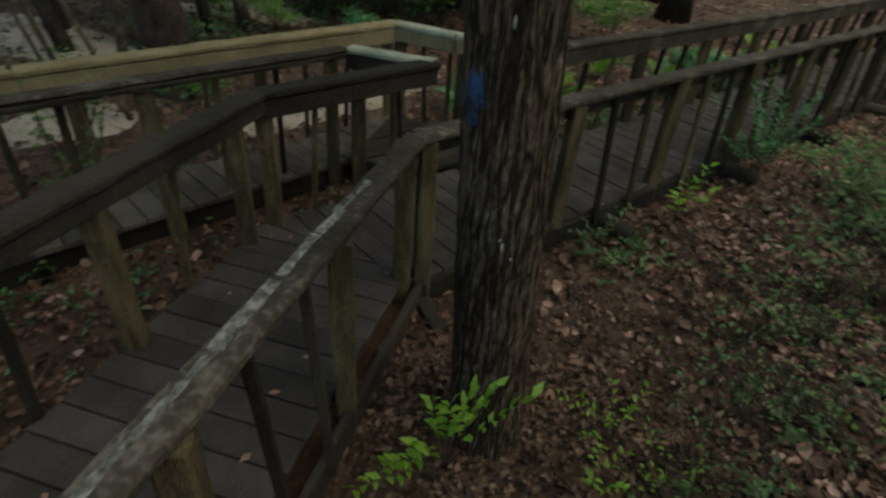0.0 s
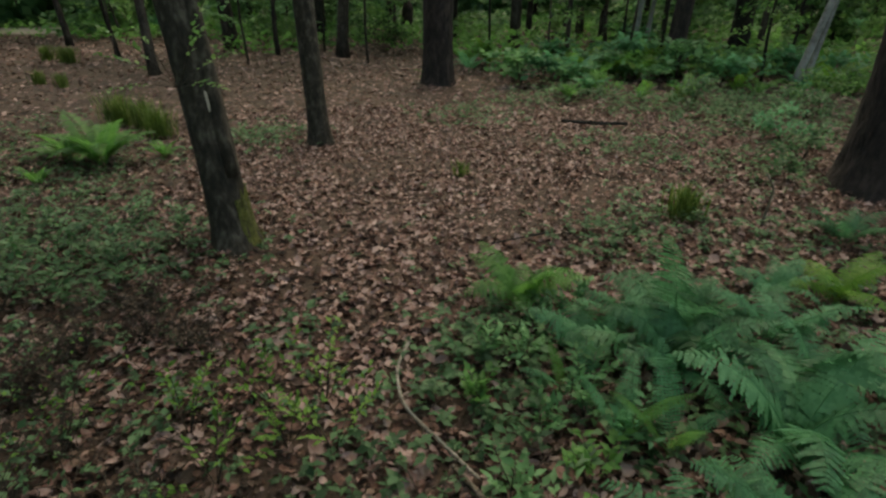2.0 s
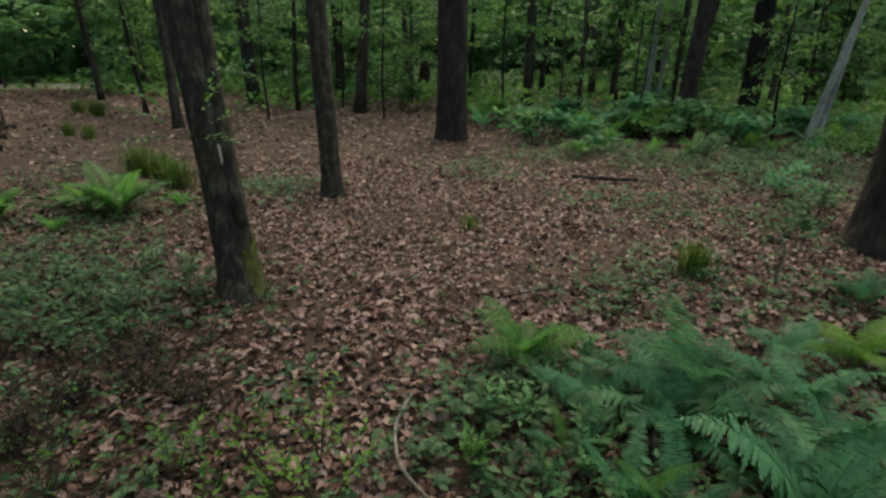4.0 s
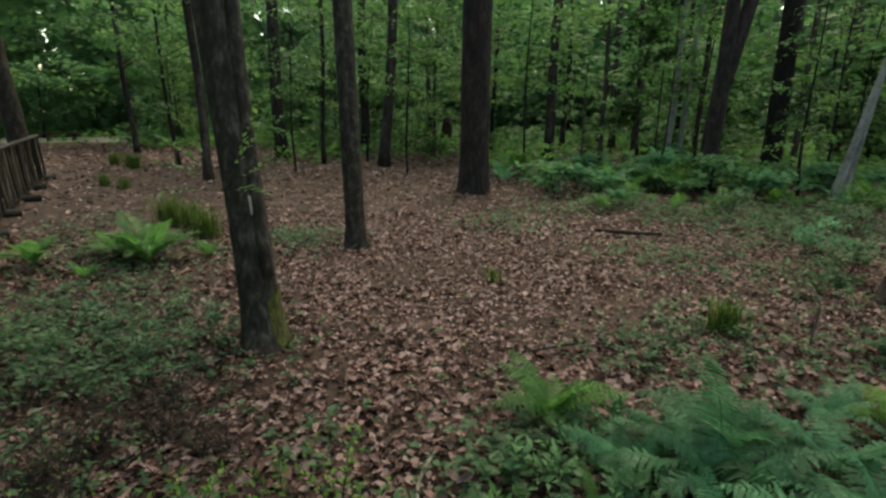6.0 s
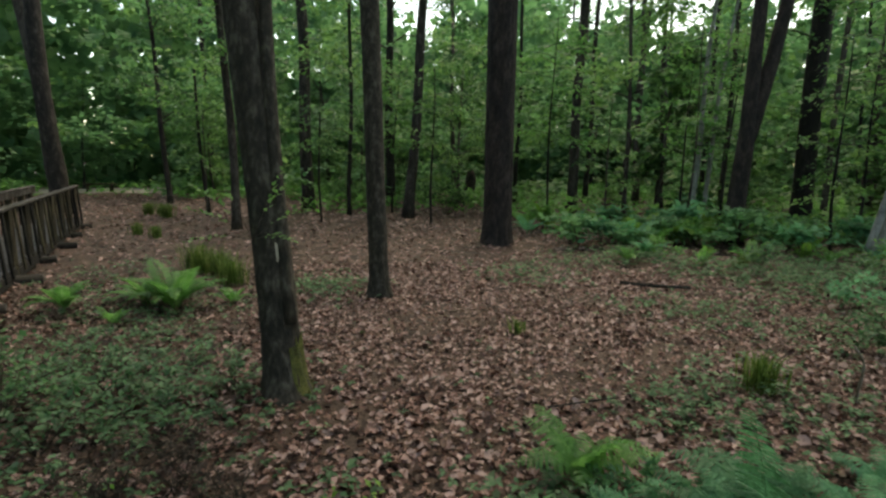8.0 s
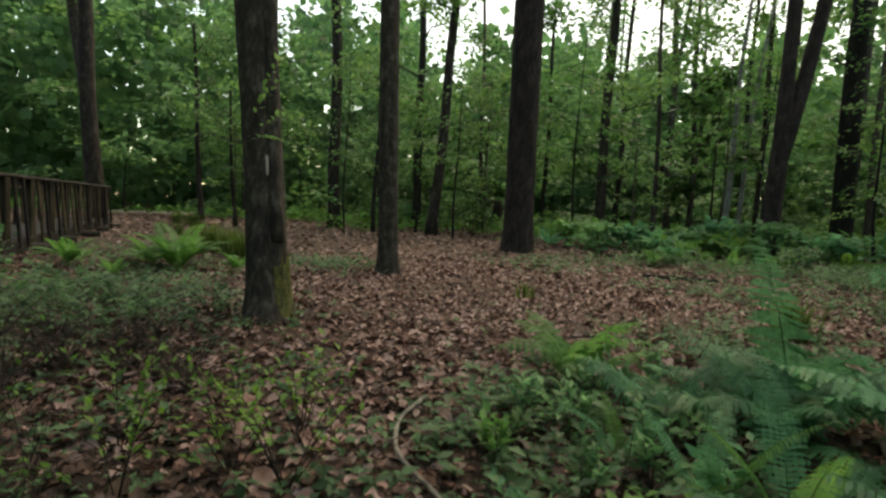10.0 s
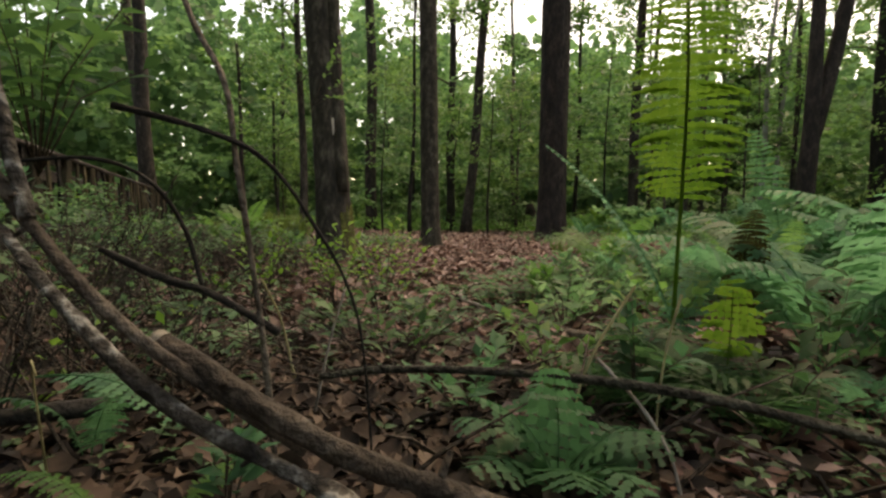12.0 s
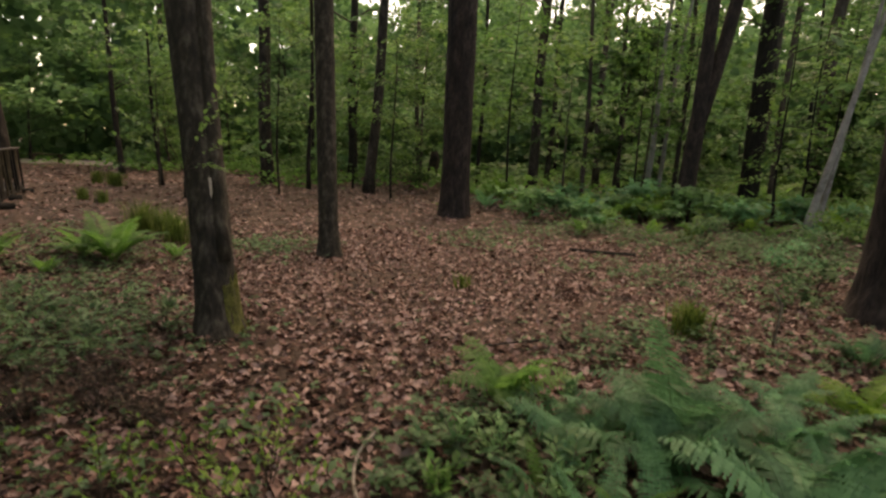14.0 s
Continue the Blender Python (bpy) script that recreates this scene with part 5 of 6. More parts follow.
# ---- ferns ----
def frond_mesh(L, arch, seed, material, lobes=7, pairs=28, wide=0.175, plump=1.25, wild=0.0, start=0.17, split=None):
    """One fern frond from the origin along +x: an arching rib with tapering lobed leaflets on both sides; split gathers the leaflets as meshes of their own."""
    r = np.random.default_rng(seed)
    vs, fs = [], []
    n = 26
    pts, p = [], Vector((0, 0, 0))
    for i in range(n + 1):
        s = i / n
        el = radians(78 - arch * s ** 1.3)
        pts.append(p.copy())
        p = p + Vector((math.cos(el), 0.10 * math.sin(3 * s + seed) * s, math.sin(el))) * (L / n)
    tv, tf = tube_data(pts, [0.0035 * L / 0.7 * (1.15 - s / n) + 0.0004 for s in range(n + 1)], seg=5)
    vs += tv
    fs += tf
    rib = (list(vs), list(fs))
    for j in range(pairs):
        s = start + (1 - start) * (j + 0.5) / pairs
        i = min(n - 1, int(s * n))
        q = pts[i].lerp(pts[i + 1], s * n - i)
        d = (pts[i + 1] - pts[i]).normalized()
        ln = wide * L * (math.sin(math.pi * min(1, (s - start + 0.07) / (1.12 - start)) ** 0.75) ** 0.8) * (1 + wild * r.normal(0, 0.10)) + 0.004
        wd = (ln * 0.055 + 0.0022) * plump
        for sg in (-1, 1):
            out = (Vector((0, sg, 0)) + d * (0.42 + wild * r.normal(0, 0.10)) + Vector((0, 0, -0.16 + r.normal(0, 0.07 + 0.08 * wild)))).normalized()
            nor = out.cross(d).normalized() * sg
            side = nor.cross(out).normalized()
            if split is not None:
                vs, fs = [], []
            if lobes <= 1:
                k = len(vs)
                vs += [q, q + out * ln * 0.4 + side * wd * 1.5, q + out * ln, q + out * ln * 0.4 - side * wd * 1.5]
                fs.append((k, k + 1, k + 2, k + 3))
                continue
            for t in range(lobes):
                a, b = t / lobes, (t + 1) / lobes
                w = wd * math.sin(math.pi * (0.18 + 0.80 * (a + b) / 2)) ** 0.7
                ma, mb = q + out * ln * a - Vector((0, 0, ln * 0.22 * a * a)), q + out * ln * b - Vector((0, 0, ln * 0.22 * b * b))
                tip = ma.lerp(mb, 0.85)
                k = len(vs)
                vs += [ma, mb, tip + side * w, ma + side * w * 0.55, tip - side * w, ma - side * w * 0.55]
                fs += [(k, k + 1, k + 2, k + 3), (k, k + 5, k + 4, k + 1)]
            if split is not None:
                split.append(mesh_of("leaflet", vs, fs, material))
    if split is not None:
        vs, fs = rib
    return mesh_of("frond", vs, fs, material)


def put_frond(parent, m, *size, **shape):
    """A frond close to the eye, each leaflet a part under its rib."""
    leaflets = []
    rib = put("frond", frond_mesh(*size, split=leaflets, **shape), parent, m=m)
    for q in leaflets:
        put("leaflet", q, rib, m=Matrix())


FRONDS = {}


def fern(x, y, L, n, seed, material, label, lobes=7, upright=0.0, turn=None):
    key = (material.name, lobes, upright > 0)
    if key not in FRONDS:
        FRONDS[key] = [frond_mesh(0.7, a - (45 if upright else 0), 500 + i, material, lobes=lobes if lobes <= 1 else 5, plump=1.2 if lobes <= 1 else 1.75, wild=0.0 if lobes <= 1 else 1.0) for i, a in enumerate((64, 84, 98, 116))]
    r = np.random.default_rng(seed)
    e = thing("fern", x, y, gz(x, y), label, "fern", group="ferns")
    for k in range(n):
        a = 360 * k / n + r.normal(0, 14) if turn is None else r.uniform(*turn)
        s = L / 0.7 * r.uniform(0.72, 1.08)
        m = pose(r.normal(0, 0.015), r.normal(0, 0.015), 0.0, r.normal(0, 7), r.normal(8 - 10 * upright, 9), a) @ Matrix.Diagonal((s, s, s, 1))
        put("frond", FRONDS[key][k % 4], e, m=m)
    return e


def build_ferns():
    near = ((1.30, 2.02, 0.60, 13, M_fern, "large dark green fern with arching fronds", 0), (1.50, 2.32, 0.58, 12, M_fernblue, "dark blue-green fern among larger ones", 0), (1.00, 2.25, 0.46, 10, M_fern, "middling fern among seedlings", 0), (1.85, 1.75, 0.6, 11, M_fern, "spreading green fern with long drooping fronds", 0), (0.90, 0.84, 0.60, 8, M_fern, "tall green fern with fine arching fronds", (-70, 200)),
            (1.55, 1.42, 0.70, 11, M_fern, "spreading green fern with long drooping fronds", 0), (1.28, 1.0, 0.52, 9, M_fern, "green fern with feathery fronds", 0),
            (0.74, 2.74, 0.56, 11, M_fernmid, "small bright fern on the leaf litter", 0), (1.28, 2.45, 0.40, 8, M_fern, "middling fern among seedlings", 0), (1.95, 2.15, 0.55, 9, M_fern, "middling fern among seedlings", 0),
            (2.30, 2.65, 0.42, 9, M_fern, "middling fern among seedlings", 0), (2.70, 2.60, 0.5, 9, M_fernlime, "bright yellow-green fern near the thick trunk", 0),
            (3.35, 3.35, 0.5, 8, M_fernblue, "fern at the foot of the thick trunk", 0), (2.3, 1.55, 0.6, 9, M_fern, "spreading green fern with long drooping fronds", 0), (-0.16, 0.10, 0.15, 4, M_fernmid, "tiny fern by the fallen branches", 0),
            (-0.36, 0.28, 0.22, 3, M_fernblue, "tiny fern by the fallen branches", 0),
            (0.98, 0.42, 0.26, 6, M_fern, "small pale green fern under taller ferns", 0), (0.78, 0.50, 0.20, 5, M_fern, "small pale green fern under taller ferns", 0), (1.22, 0.60, 0.34, 7, M_fernmid, "small pale green fern under taller ferns", 0))
    for k, (x, y, L, n, m, label, up) in enumerate(near):
        fern(x, y, L, n, 600 + k, m, label, turn=up or None)
    far = ((-3.15, 6.1, 0.80, 18, M_fernmid), (-3.6, 6.3, 0.55, 12, M_fernmid), (-4.3, 5.9, 0.5, 11, M_fernmid), (-4.7, 6.6, 0.35, 8, M_fernmid), (-3.5, 5.5, 0.3, 8, M_fernmid), (-2.6, 6.4, 0.35, 8, M_fernmid))
    for k, (x, y, L, n, m) in enumerate(far):
        fern(x, y, L, n, 650 + k, m, "green fern clump in the clearing near the boardwalk", lobes=1)
    r = np.random.default_rng(15)
    for k in range(60):
        t = r.random()
        x, y = 2.3 + 6.6 * t + r.normal(0, 0.8), 10.7 - 1.6 * t + abs(r.normal(0, 2.6)) + r.normal(0, 0.8)
        fern(x, y, r.uniform(0.35, 1.0), 6 + k % 4, 700 + k, (M_fernlime, M_fern, M_fernmid)[k % 3], "fern in the green thicket at the clearing's edge", lobes=1)
    e = thing("fern", 1.42, 2.18, gz(1.42, 2.18), "dark blue-green fern with one frond standing upright", "fern", group="ferns")
    for k, (a, t, q) in enumerate(((212, -8, 1.0), (40, 14, 0.7), (150, 20, 0.75), (310, 18, 0.7))):
        put("frond", frond_mesh(0.76, 26 if k == 0 else 92, 430 + k, M_fernblue, lobes=7, pairs=30, wide=0.155, plump=1.5, wild=0.6), e, m=pose(0, 0, 0, 0, t, a) @ Matrix.Diagonal((q, q, q, 1)))
    # two fronds that rise from the tall fern
    e = thing("fern", 0.55, 0.72, gz(0.55, 0.72), "light green fern with one slender arching frond", "fern", group="ferns")
    put_frond(e, pose(0.04, 0.02, 0, 0, 2, 168), 0.60, 42, 47, M_fern, lobes=3, pairs=34, wide=0.07, plump=1.5)
    put("frond", frond_mesh(0.42, 80, 49, M_fern, lobes=4, pairs=24, wide=0.12, plump=1.6, wild=1.0), e, m=pose(0, 0.01, 0, 0, 6, 60))
    e = thing("fern", 0.54, 0.70, gz(0.54, 0.70), "yellow-green fern with one tall arching frond", "fern", group="ferns")
    put_frond(e, pose(0, 0, 0, 0, -10, 258), 0.84, 82, 46, M_fernolive, lobes=6, pairs=38, wide=0.10, plump=1.15, wild=0.8, start=0.46)
    # broad fronds that hang towards the fallen branches
    e = thing("fern", 1.00, 0.84, gz(1.00, 0.84), "tall light green fern with broad hanging fronds", "fern", group="ferns")
    for k, (a, t, q) in enumerate(((256, -5, 1.0), (300, -4, 0.95), (345, 0, 0.85))):
        put("frond", frond_mesh(0.60, 88 + 9 * k, 450 + k, M_fern, lobes=5, pairs=30, wide=0.20, plump=1.5, wild=1.0, start=0.22), e, m=pose(0, 0, 0, 0, t, a) @ Matrix.Diagonal((q, q, q, 1)))
    # small fern with broad leaflets beside the fallen branches
    e = thing("fern", 0.285, 0.235, gz(0.285, 0.235), "small blue-green fern with broad leaflets beside fallen branches", "fern", group="ferns")
    broad = [frond_mesh(0.17, a, 480 + a, M_fernblue, lobes=4, pairs=9, wide=0.30, plump=1.9, wild=0.7) for a in (30, 60, 80)]
    for k, (a, t) in enumerate(((250, -12), (330, 4), (200, 2), (150, 22), (270, 24), (40, 26), (95, 16), (300, 20), (225, 26), (0, 18))):
        put("frond", broad[0 if k == 0 else 1 + k % 2], e, m=pose(0, 0, 0, 0, t, a))
    # Low fronds in the darkened green, in place of the shade they grow in.
    shade = [frond_mesh(0.17, a, 470 + a, M_fernshade, lobes=4, pairs=9, wide=0.36, plump=1.3) for a in (60, 84)]
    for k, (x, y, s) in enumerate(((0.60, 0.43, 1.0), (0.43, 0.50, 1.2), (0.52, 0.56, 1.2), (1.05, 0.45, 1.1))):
        e = thing("fern", x, y, gz(x, y), "low fern with broad leaflets under a mossy branch, shade in its dark green", "fern", group="ferns")
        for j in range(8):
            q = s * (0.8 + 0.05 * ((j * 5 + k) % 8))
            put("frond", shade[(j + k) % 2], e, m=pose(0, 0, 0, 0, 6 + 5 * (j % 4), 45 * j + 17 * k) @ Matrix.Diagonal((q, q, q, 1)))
    # a small lime frond and a thin frond that lies over the fallen branches
    e = thing("fern", 0.59, 0.56, gz(0.59, 0.56), "small lime-green fern frond standing under taller ferns", "fern", group="ferns")
    put_frond(e, pose(0, 0, 0, 0, -6, 255), 0.24, 16, 441, M_fernolive, lobes=4, pairs=12, wide=0.19, plump=1.7, wild=1.0, start=0.4)
    put("frond", frond_mesh(0.15, 80, 444, M_fernshade, lobes=4, pairs=10, wide=0.24, plump=1.7, wild=1.0), e, m=pose(0.01, 0, 0, 0, 10, 100))
    e = thing("fern", -0.34, 0.19, gz(-0.34, 0.19), "slender green fern frond bent over dead branches", "fern", group="ferns")
    put_frond(e, Matrix.Translation((0.05, -0.07, 0.17)) @ pose(0, 0, 0, 0, 70, -4), 0.20, 42, 442, M_fern, lobes=4, pairs=15, wide=0.13, plump=1.5, wild=1.0)
    tube("stalk", e, M_straw, [(-0.34, 0.19, gz(-0.34, 0.19) - 0.01), (-0.335, 0.165, 0.1), (-0.31, 0.135, 0.15), (-0.288, 0.119, gz(-0.34, 0.19) + 0.171)], [0.0016, 0.0014, 0.0012, 0.0010], seg=6)
    # a withered frond hanging in the tall fern
    e = thing("dead_frond", 0.80, 1.04, gz(0.80, 1.04), "withered dark brown fern frond standing limp", "fern")
    put("frond", frond_mesh(0.44, 62, 44, M_deadfern, lobes=5, pairs=30, wide=0.11, plump=1.9), e, m=pose(0, 0, 0, 0, -6, 250))
    put("frond", frond_mesh(0.30, 120, 45, M_deadfern, lobes=5, pairs=22, wide=0.12, plump=1.9), e, m=pose(0.01, 0, 0, 0, 4, 300))
    # fine upright fronds behind the lying branch
    fine = [frond_mesh(0.5, a, 490 + a, M_fernmid if a % 2 else M_fern, lobes=4, pairs=32, wide=0.13, plump=1.2) for a in (24, 41, 58)]
    for k, (x, y, q) in enumerate(((0.92, 1.62, 0.8), (1.08, 1.50, 0.9), (0.78, 1.95, 0.7))):
        e = thing("fern", x, y, gz(x, y), "upright green fern with fine feathery fronds", "fern", group="ferns")
        for j in range(4):
            u = q * (0.8 + 0.1 * ((j * 3 + k) % 4))
            put("frond", fine[(j + k) % 3], e, m=pose(0, 0, 0, 0, 2 + 3 * j, 240 + 90 * j + 25 * k) @ Matrix.Diagonal((u, u, u, 1)))
    # behind the long boardwalk
    for k in range(16):
        p = C + NL * r.uniform(1.4, 3.0) + UL * r.uniform(2.0, 9.0)
        fern(p.x, p.y, r.uniform(0.45, 0.7), 8, 760 + k, M_fernlime if k % 2 else M_fern, "fern growing behind the boardwalk", lobes=1)


build_ferns()


def tuft(x, y, h, n, seed, label="tuft of fine grass"):
    r = np.random.default_rng(seed)
    e = thing("grass_tuft", x, y, gz(x, y), label, "grass", group="grass tufts")
    vs, fs = [], []
    for i in range(n):
        a, l = r.uniform(0, 6.28), h * r.uniform(0.6, 1.1)
        b = Vector((r.normal(0, h * 0.16), r.normal(0, h * 0.16), 0))
        d = Vector((math.cos(a), math.sin(a), 0))
        s = Vector((-d.y, d.x, 0)) * 0.004
        o = r.uniform(0.2, 0.6) * l
        k = len(vs)
        vs += [b - s, b + s, b + d * o * 0.4 + Vector((0, 0, l * 0.65)) + s, b + d * o * 0.4 + Vector((0, 0, l * 0.65)) - s, b + d * o + Vector((0, 0, l * 0.85))]
        fs += [(k, k + 1, k + 2, k + 3), (k + 3, k + 2, k + 4)]
    put("grass_clump", mesh_of("blades", vs, fs, M_grass), e, m=Matrix.Identity(4))


for k, q in enumerate(((-3.8, 8.1, 0.6, 260), (-3.0, 7.4, 0.5, 220), (-3.4, 7.9, 0.5, 200), (2.40, 3.95, 0.36, 170), (0.72, 5.4, 0.2, 60), (-8.6, 16.5, 0.5, 240), (-9.6, 17.3, 0.5, 240), (-9.0, 17.0, 0.5, 240), (-6.6, 12.1, 0.35, 120),
                           (-7.3, 12.6, 0.35, 120), (5.0, 9.2, 0.35, 120))):
    tuft(*q, seed=800 + k)


# ---- sprigs and saplings by the boardwalk ----
def sprig(name, x, y, tips, leaf, n, material, label, seed, z=None, r0=0.0026, single=False):
    r = np.random.default_rng(seed)
    z = gz(x, y) if z is None else z
    e = thing(name, x, y, z, label, "sapling", group="saplings")
    P, A, N, L, S = [], [], [], [], []
    for t in tips:
        a, b = Vector((x, y, z - 0.01)), Vector(t)
        m = a.lerp(b, 0.5) + Vector((0, 0, 0.1 * (b - a).length))
        stem = tube("stem", e, M_stick, [a, m, b], [r0, r0 * 0.7, r0 * 0.3], seg=6)
        for i in range(n):
            s = 0.35 + 0.65 * (i + 0.5) / n
            q = (a.lerp(m, s * 2) if s < 0.5 else m.lerp(b, s * 2 - 1))
            d = (b - a).normalized()
            sd = Vector((-d.y, d.x, 0.0))
            if sd.length < 0.1:
                sd = Vector((1, 0, 0))
            sd = sd.normalized() * (1 if i % 2 else -1)
            P.append(q)
            A.append(sd + d * 0.7 + Vector((r.normal(0, 0.3), r.normal(0, 0.3), r.normal(0.1, 0.3))))
            N.append((r.normal(0, 0.3), r.normal(0, 0.3), 1))
            L.append(leaf * r.uniform(0.7, 1.2))
            S.append(stem)
    L = np.array(L)
    if single:
        v, f = leaf_arrays([(0, 0, 0)], [(1, 0, 0)], [(0, 0, 1)], [1.0], [0.45], fold=0.15, curl=0.12)
        one = mesh_np("leaf", v, f, material)
        for p, a, n_, l, stem in zip(P, A, N, L, S):
            u = Vector(a).normalized()
            s = u.cross(Vector(n_)).normalized()
            w = s.cross(u)
            put("leaf", one, stem, m=Matrix(((u.x * l, -s.x * l, w.x * l, p[0]), (u.y * l, -s.y * l, w.y * l, p[1]), (u.z * l, -s.z * l, w.z * l, p[2]), (0, 0, 0, 1))))
        return e
    v, f = leaf_arrays(P, A, N, L, L * 0.45, fold=0.15, curl=0.12)
    put("leaves", mesh_np("leaves", v, f, material), e)
    return e


def build_sprigs():
    sprig("sapling", -0.90, -0.42, [(-0.78, -0.30, 0.62), (-0.70, -0.20, 0.64), (-0.80, -0.52, 0.55), (-0.72, -0.60, 0.44), (-0.70, -0.70, 0.38), (-0.66, -0.80, 0.30), (-0.86, -0.36, 0.50), (-0.76, -0.46, 0.58)], 0.066, 12, M_bright, "fresh bright green sapling at the painted tree's foot", 31, single=True)
    sprig("sapling", -0.72, 0.15, [(-0.66, 0.10, 0.2), (-0.72, 0.25, 0.25), (-0.6, 0.2, 0.2)], 0.05, 7, M_bright, "bright green seedling in leaf litter", 32, single=True)
    sprig("sapling", -2.68, 1.66, [(-2.60, 1.60, 0.42), (-2.50, 1.78, 0.40), (-2.75, 1.85, 0.45), (-2.52, 1.5, 0.33)], 0.09, 9, M_bright, "bright green sapling against the handrail", 33, single=True)
    r = np.random.default_rng(34)
    tips = [(-3.36 + r.normal(0, 0.30), 2.75 + r.normal(0, 0.34), r.uniform(0.3, 0.95)) for _ in range(16)]
    sprig("sapling", -3.30, 2.75, tips, 0.085, 20, M_fern, "feathery blue-green shrub against the handrail", 35, r0=0.004)
    tips = [(-2.42 + r.normal(0, 0.14), 0.92 + r.normal(0, 0.14), r.uniform(0.12, 0.34)) for _ in range(8)]
    sprig("sapling", -2.42, 0.92, tips, 0.05, 10, M_herb, "small dark leafy plant under the handrail", 36)
    tips = [(-0.95 + r.normal(0, 0.12), 0.35 + r.normal(0, 0.2), r.uniform(0.1, 0.3)) for _ in range(8)]
    sprig("sapling", -0.95, 0.35, tips, 0.04, 8, M_bright, "yellow-green seedlings behind the painted tree", 37)
    for k, (x, y) in enumerate(((-0.50, 1.8), (-0.36, 2.05), (-0.75, 1.6), (-0.62, 2.1), (-0.95, 1.9), (-0.30, 1.75))):
        tips = [(x + r.normal(0, 0.15), y + r.normal(0, 0.15), r.uniform(0.12, 0.34)) for _ in range(8)]
        sprig("sapling", x, y, tips, 0.045, 8, M_fernlime, "low yellow-green sapling in the litter", 40 + k)
    for k, (x, y, s) in enumerate(((-1.95, 3.45, 0.34), (-1.55, 3.75, 0.36), (-2.4, 3.7, 0.34), (-2.9, 3.5, 0.30), (-2.2, 4.2, 0.3), (-1.75, 3.2, 0.3), (-2.2, 3.1, 0.3), (-2.7, 4.1, 0.3), (-3.2, 4.0, 0.3))):
        tips = [(x + r.normal(0, 0.24), y + r.normal(0, 0.24), r.uniform(0.1, s)) for _ in range(12)]
        sprig("sapling", x, y, tips, 0.07, 9, M_herb, "dark green ivy-like seedling patch beside the leaning tree", 45 + k)
    # leafy twigs close over the fallen branches
    sprig("sapling", -0.44, 0.285, [(-0.14, 0.03, 0.47), (-0.11, 0.06, 0.45), (-0.20, 0.05, 0.50), (-0.24, 0.02, 0.53), (-0.21, 0.08, 0.56), (-0.15, 0.10, 0.54), (-0.28, 0.06, 0.60), (-0.34, 0.16, 0.62), (-0.30, 0.2, 0.52), (-0.42, 0.2, 0.5)], 0.036, 12, M_leaf, "leafy twig caught on a leaning dead branch", 53, z=0.38, r0=0.0014)
    tips = [(-2.5 + r.normal(0, 0.14), -2.12 + r.normal(0, 0.14), z) for z in (0.72, 0.85, 0.95, 1.0, 1.08, 1.15, 1.22, 0.6)]
    sprig("sapling", -2.52, -2.15, tips, 0.06, 9, M_herb, "slim leafy sapling between the boardwalk stretches", 58, r0=0.005)
    tips = [(-2.95 + r.normal(0, 0.14), -2.3 + r.normal(0, 0.14), z) for z in (0.4, 0.5, 0.62, 0.7, 0.55)]
    sprig("sapling", -2.95, -2.3, tips, 0.06, 9, M_herb, "slim leafy sapling between the boardwalk stretches", 59, r0=0.004)
    # fresh seedlings on the litter before the fern clump
    for k, (x, y, h, m) in enumerate(((0.45, 2.25, 0.20, M_fresh), (0.60, 1.70, 0.18, M_fresh), (0.90, 1.95, 0.26, M_fresh), (0.95, 1.60, 0.22, M_fern), (0.65, 2.20, 0.24, M_fresh), (0.78, 2.48, 0.22, M_fresh), (0.82, 1.78, 0.22, M_fresh), (0.36, 1.95, 0.14, M_fernmid), (1.05, 2.60, 0.28, M_fresh), (0.40, 1.40, 0.14, M_fresh), (0.74, 1.42, 0.16, M_fernmid))):
        tips = [(x + r.normal(0, 0.085), y + r.normal(0, 0.085), h * r.uniform(0.5, 1.0)) for _ in range(9)]
        sprig("seedling", x, y, tips, 0.06, 8, m, "fresh light green seedlings before larger ferns", 110 + k)
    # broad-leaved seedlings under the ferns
    for k, (x, y, h, m) in enumerate(((0.44, 0.54, 0.20, M_fernblue), (0.64, 0.47, 0.17, M_fernshade), (0.30, 0.66, 0.15, M_leaf), (0.78, 0.62, 0.22, M_fernshade), (0.52, 0.80, 0.18, M_leaf), (0.16, 0.52, 0.12, M_fernblue), (-0.02, 0.80, 0.14, M_leaf))):
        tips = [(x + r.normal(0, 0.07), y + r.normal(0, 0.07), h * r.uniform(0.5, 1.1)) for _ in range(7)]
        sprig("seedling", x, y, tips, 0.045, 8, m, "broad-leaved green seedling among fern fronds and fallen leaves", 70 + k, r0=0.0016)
    tips = [(-0.07 + r.normal(0, 0.045), 0.11 + r.normal(0, 0.03), r.uniform(0.06, 0.12)) for _ in range(6)]
    sprig("seedling", -0.07, 0.12, tips, 0.038, 6, M_fern, "broad-leaved green seedling under crossed dead branches", 79, r0=0.0014)
    # leafy twigs on the leaning tree
    sprig("climber", -1.30, 3.6, [(-1.62, 3.45, 1.55), (-1.7, 3.5, 1.4), (-1.55, 3.4, 1.75), (-1.0, 3.5, 1.6), (-0.92, 3.55, 1.4), (-0.95, 3.5, 1.8), (-0.98, 3.45, 1.2), (-1.66, 3.4, 1.2)], 0.065, 13, M_leaf, "leafy twigs that climb the leaning tree", 52, z=1.2)


build_sprigs()


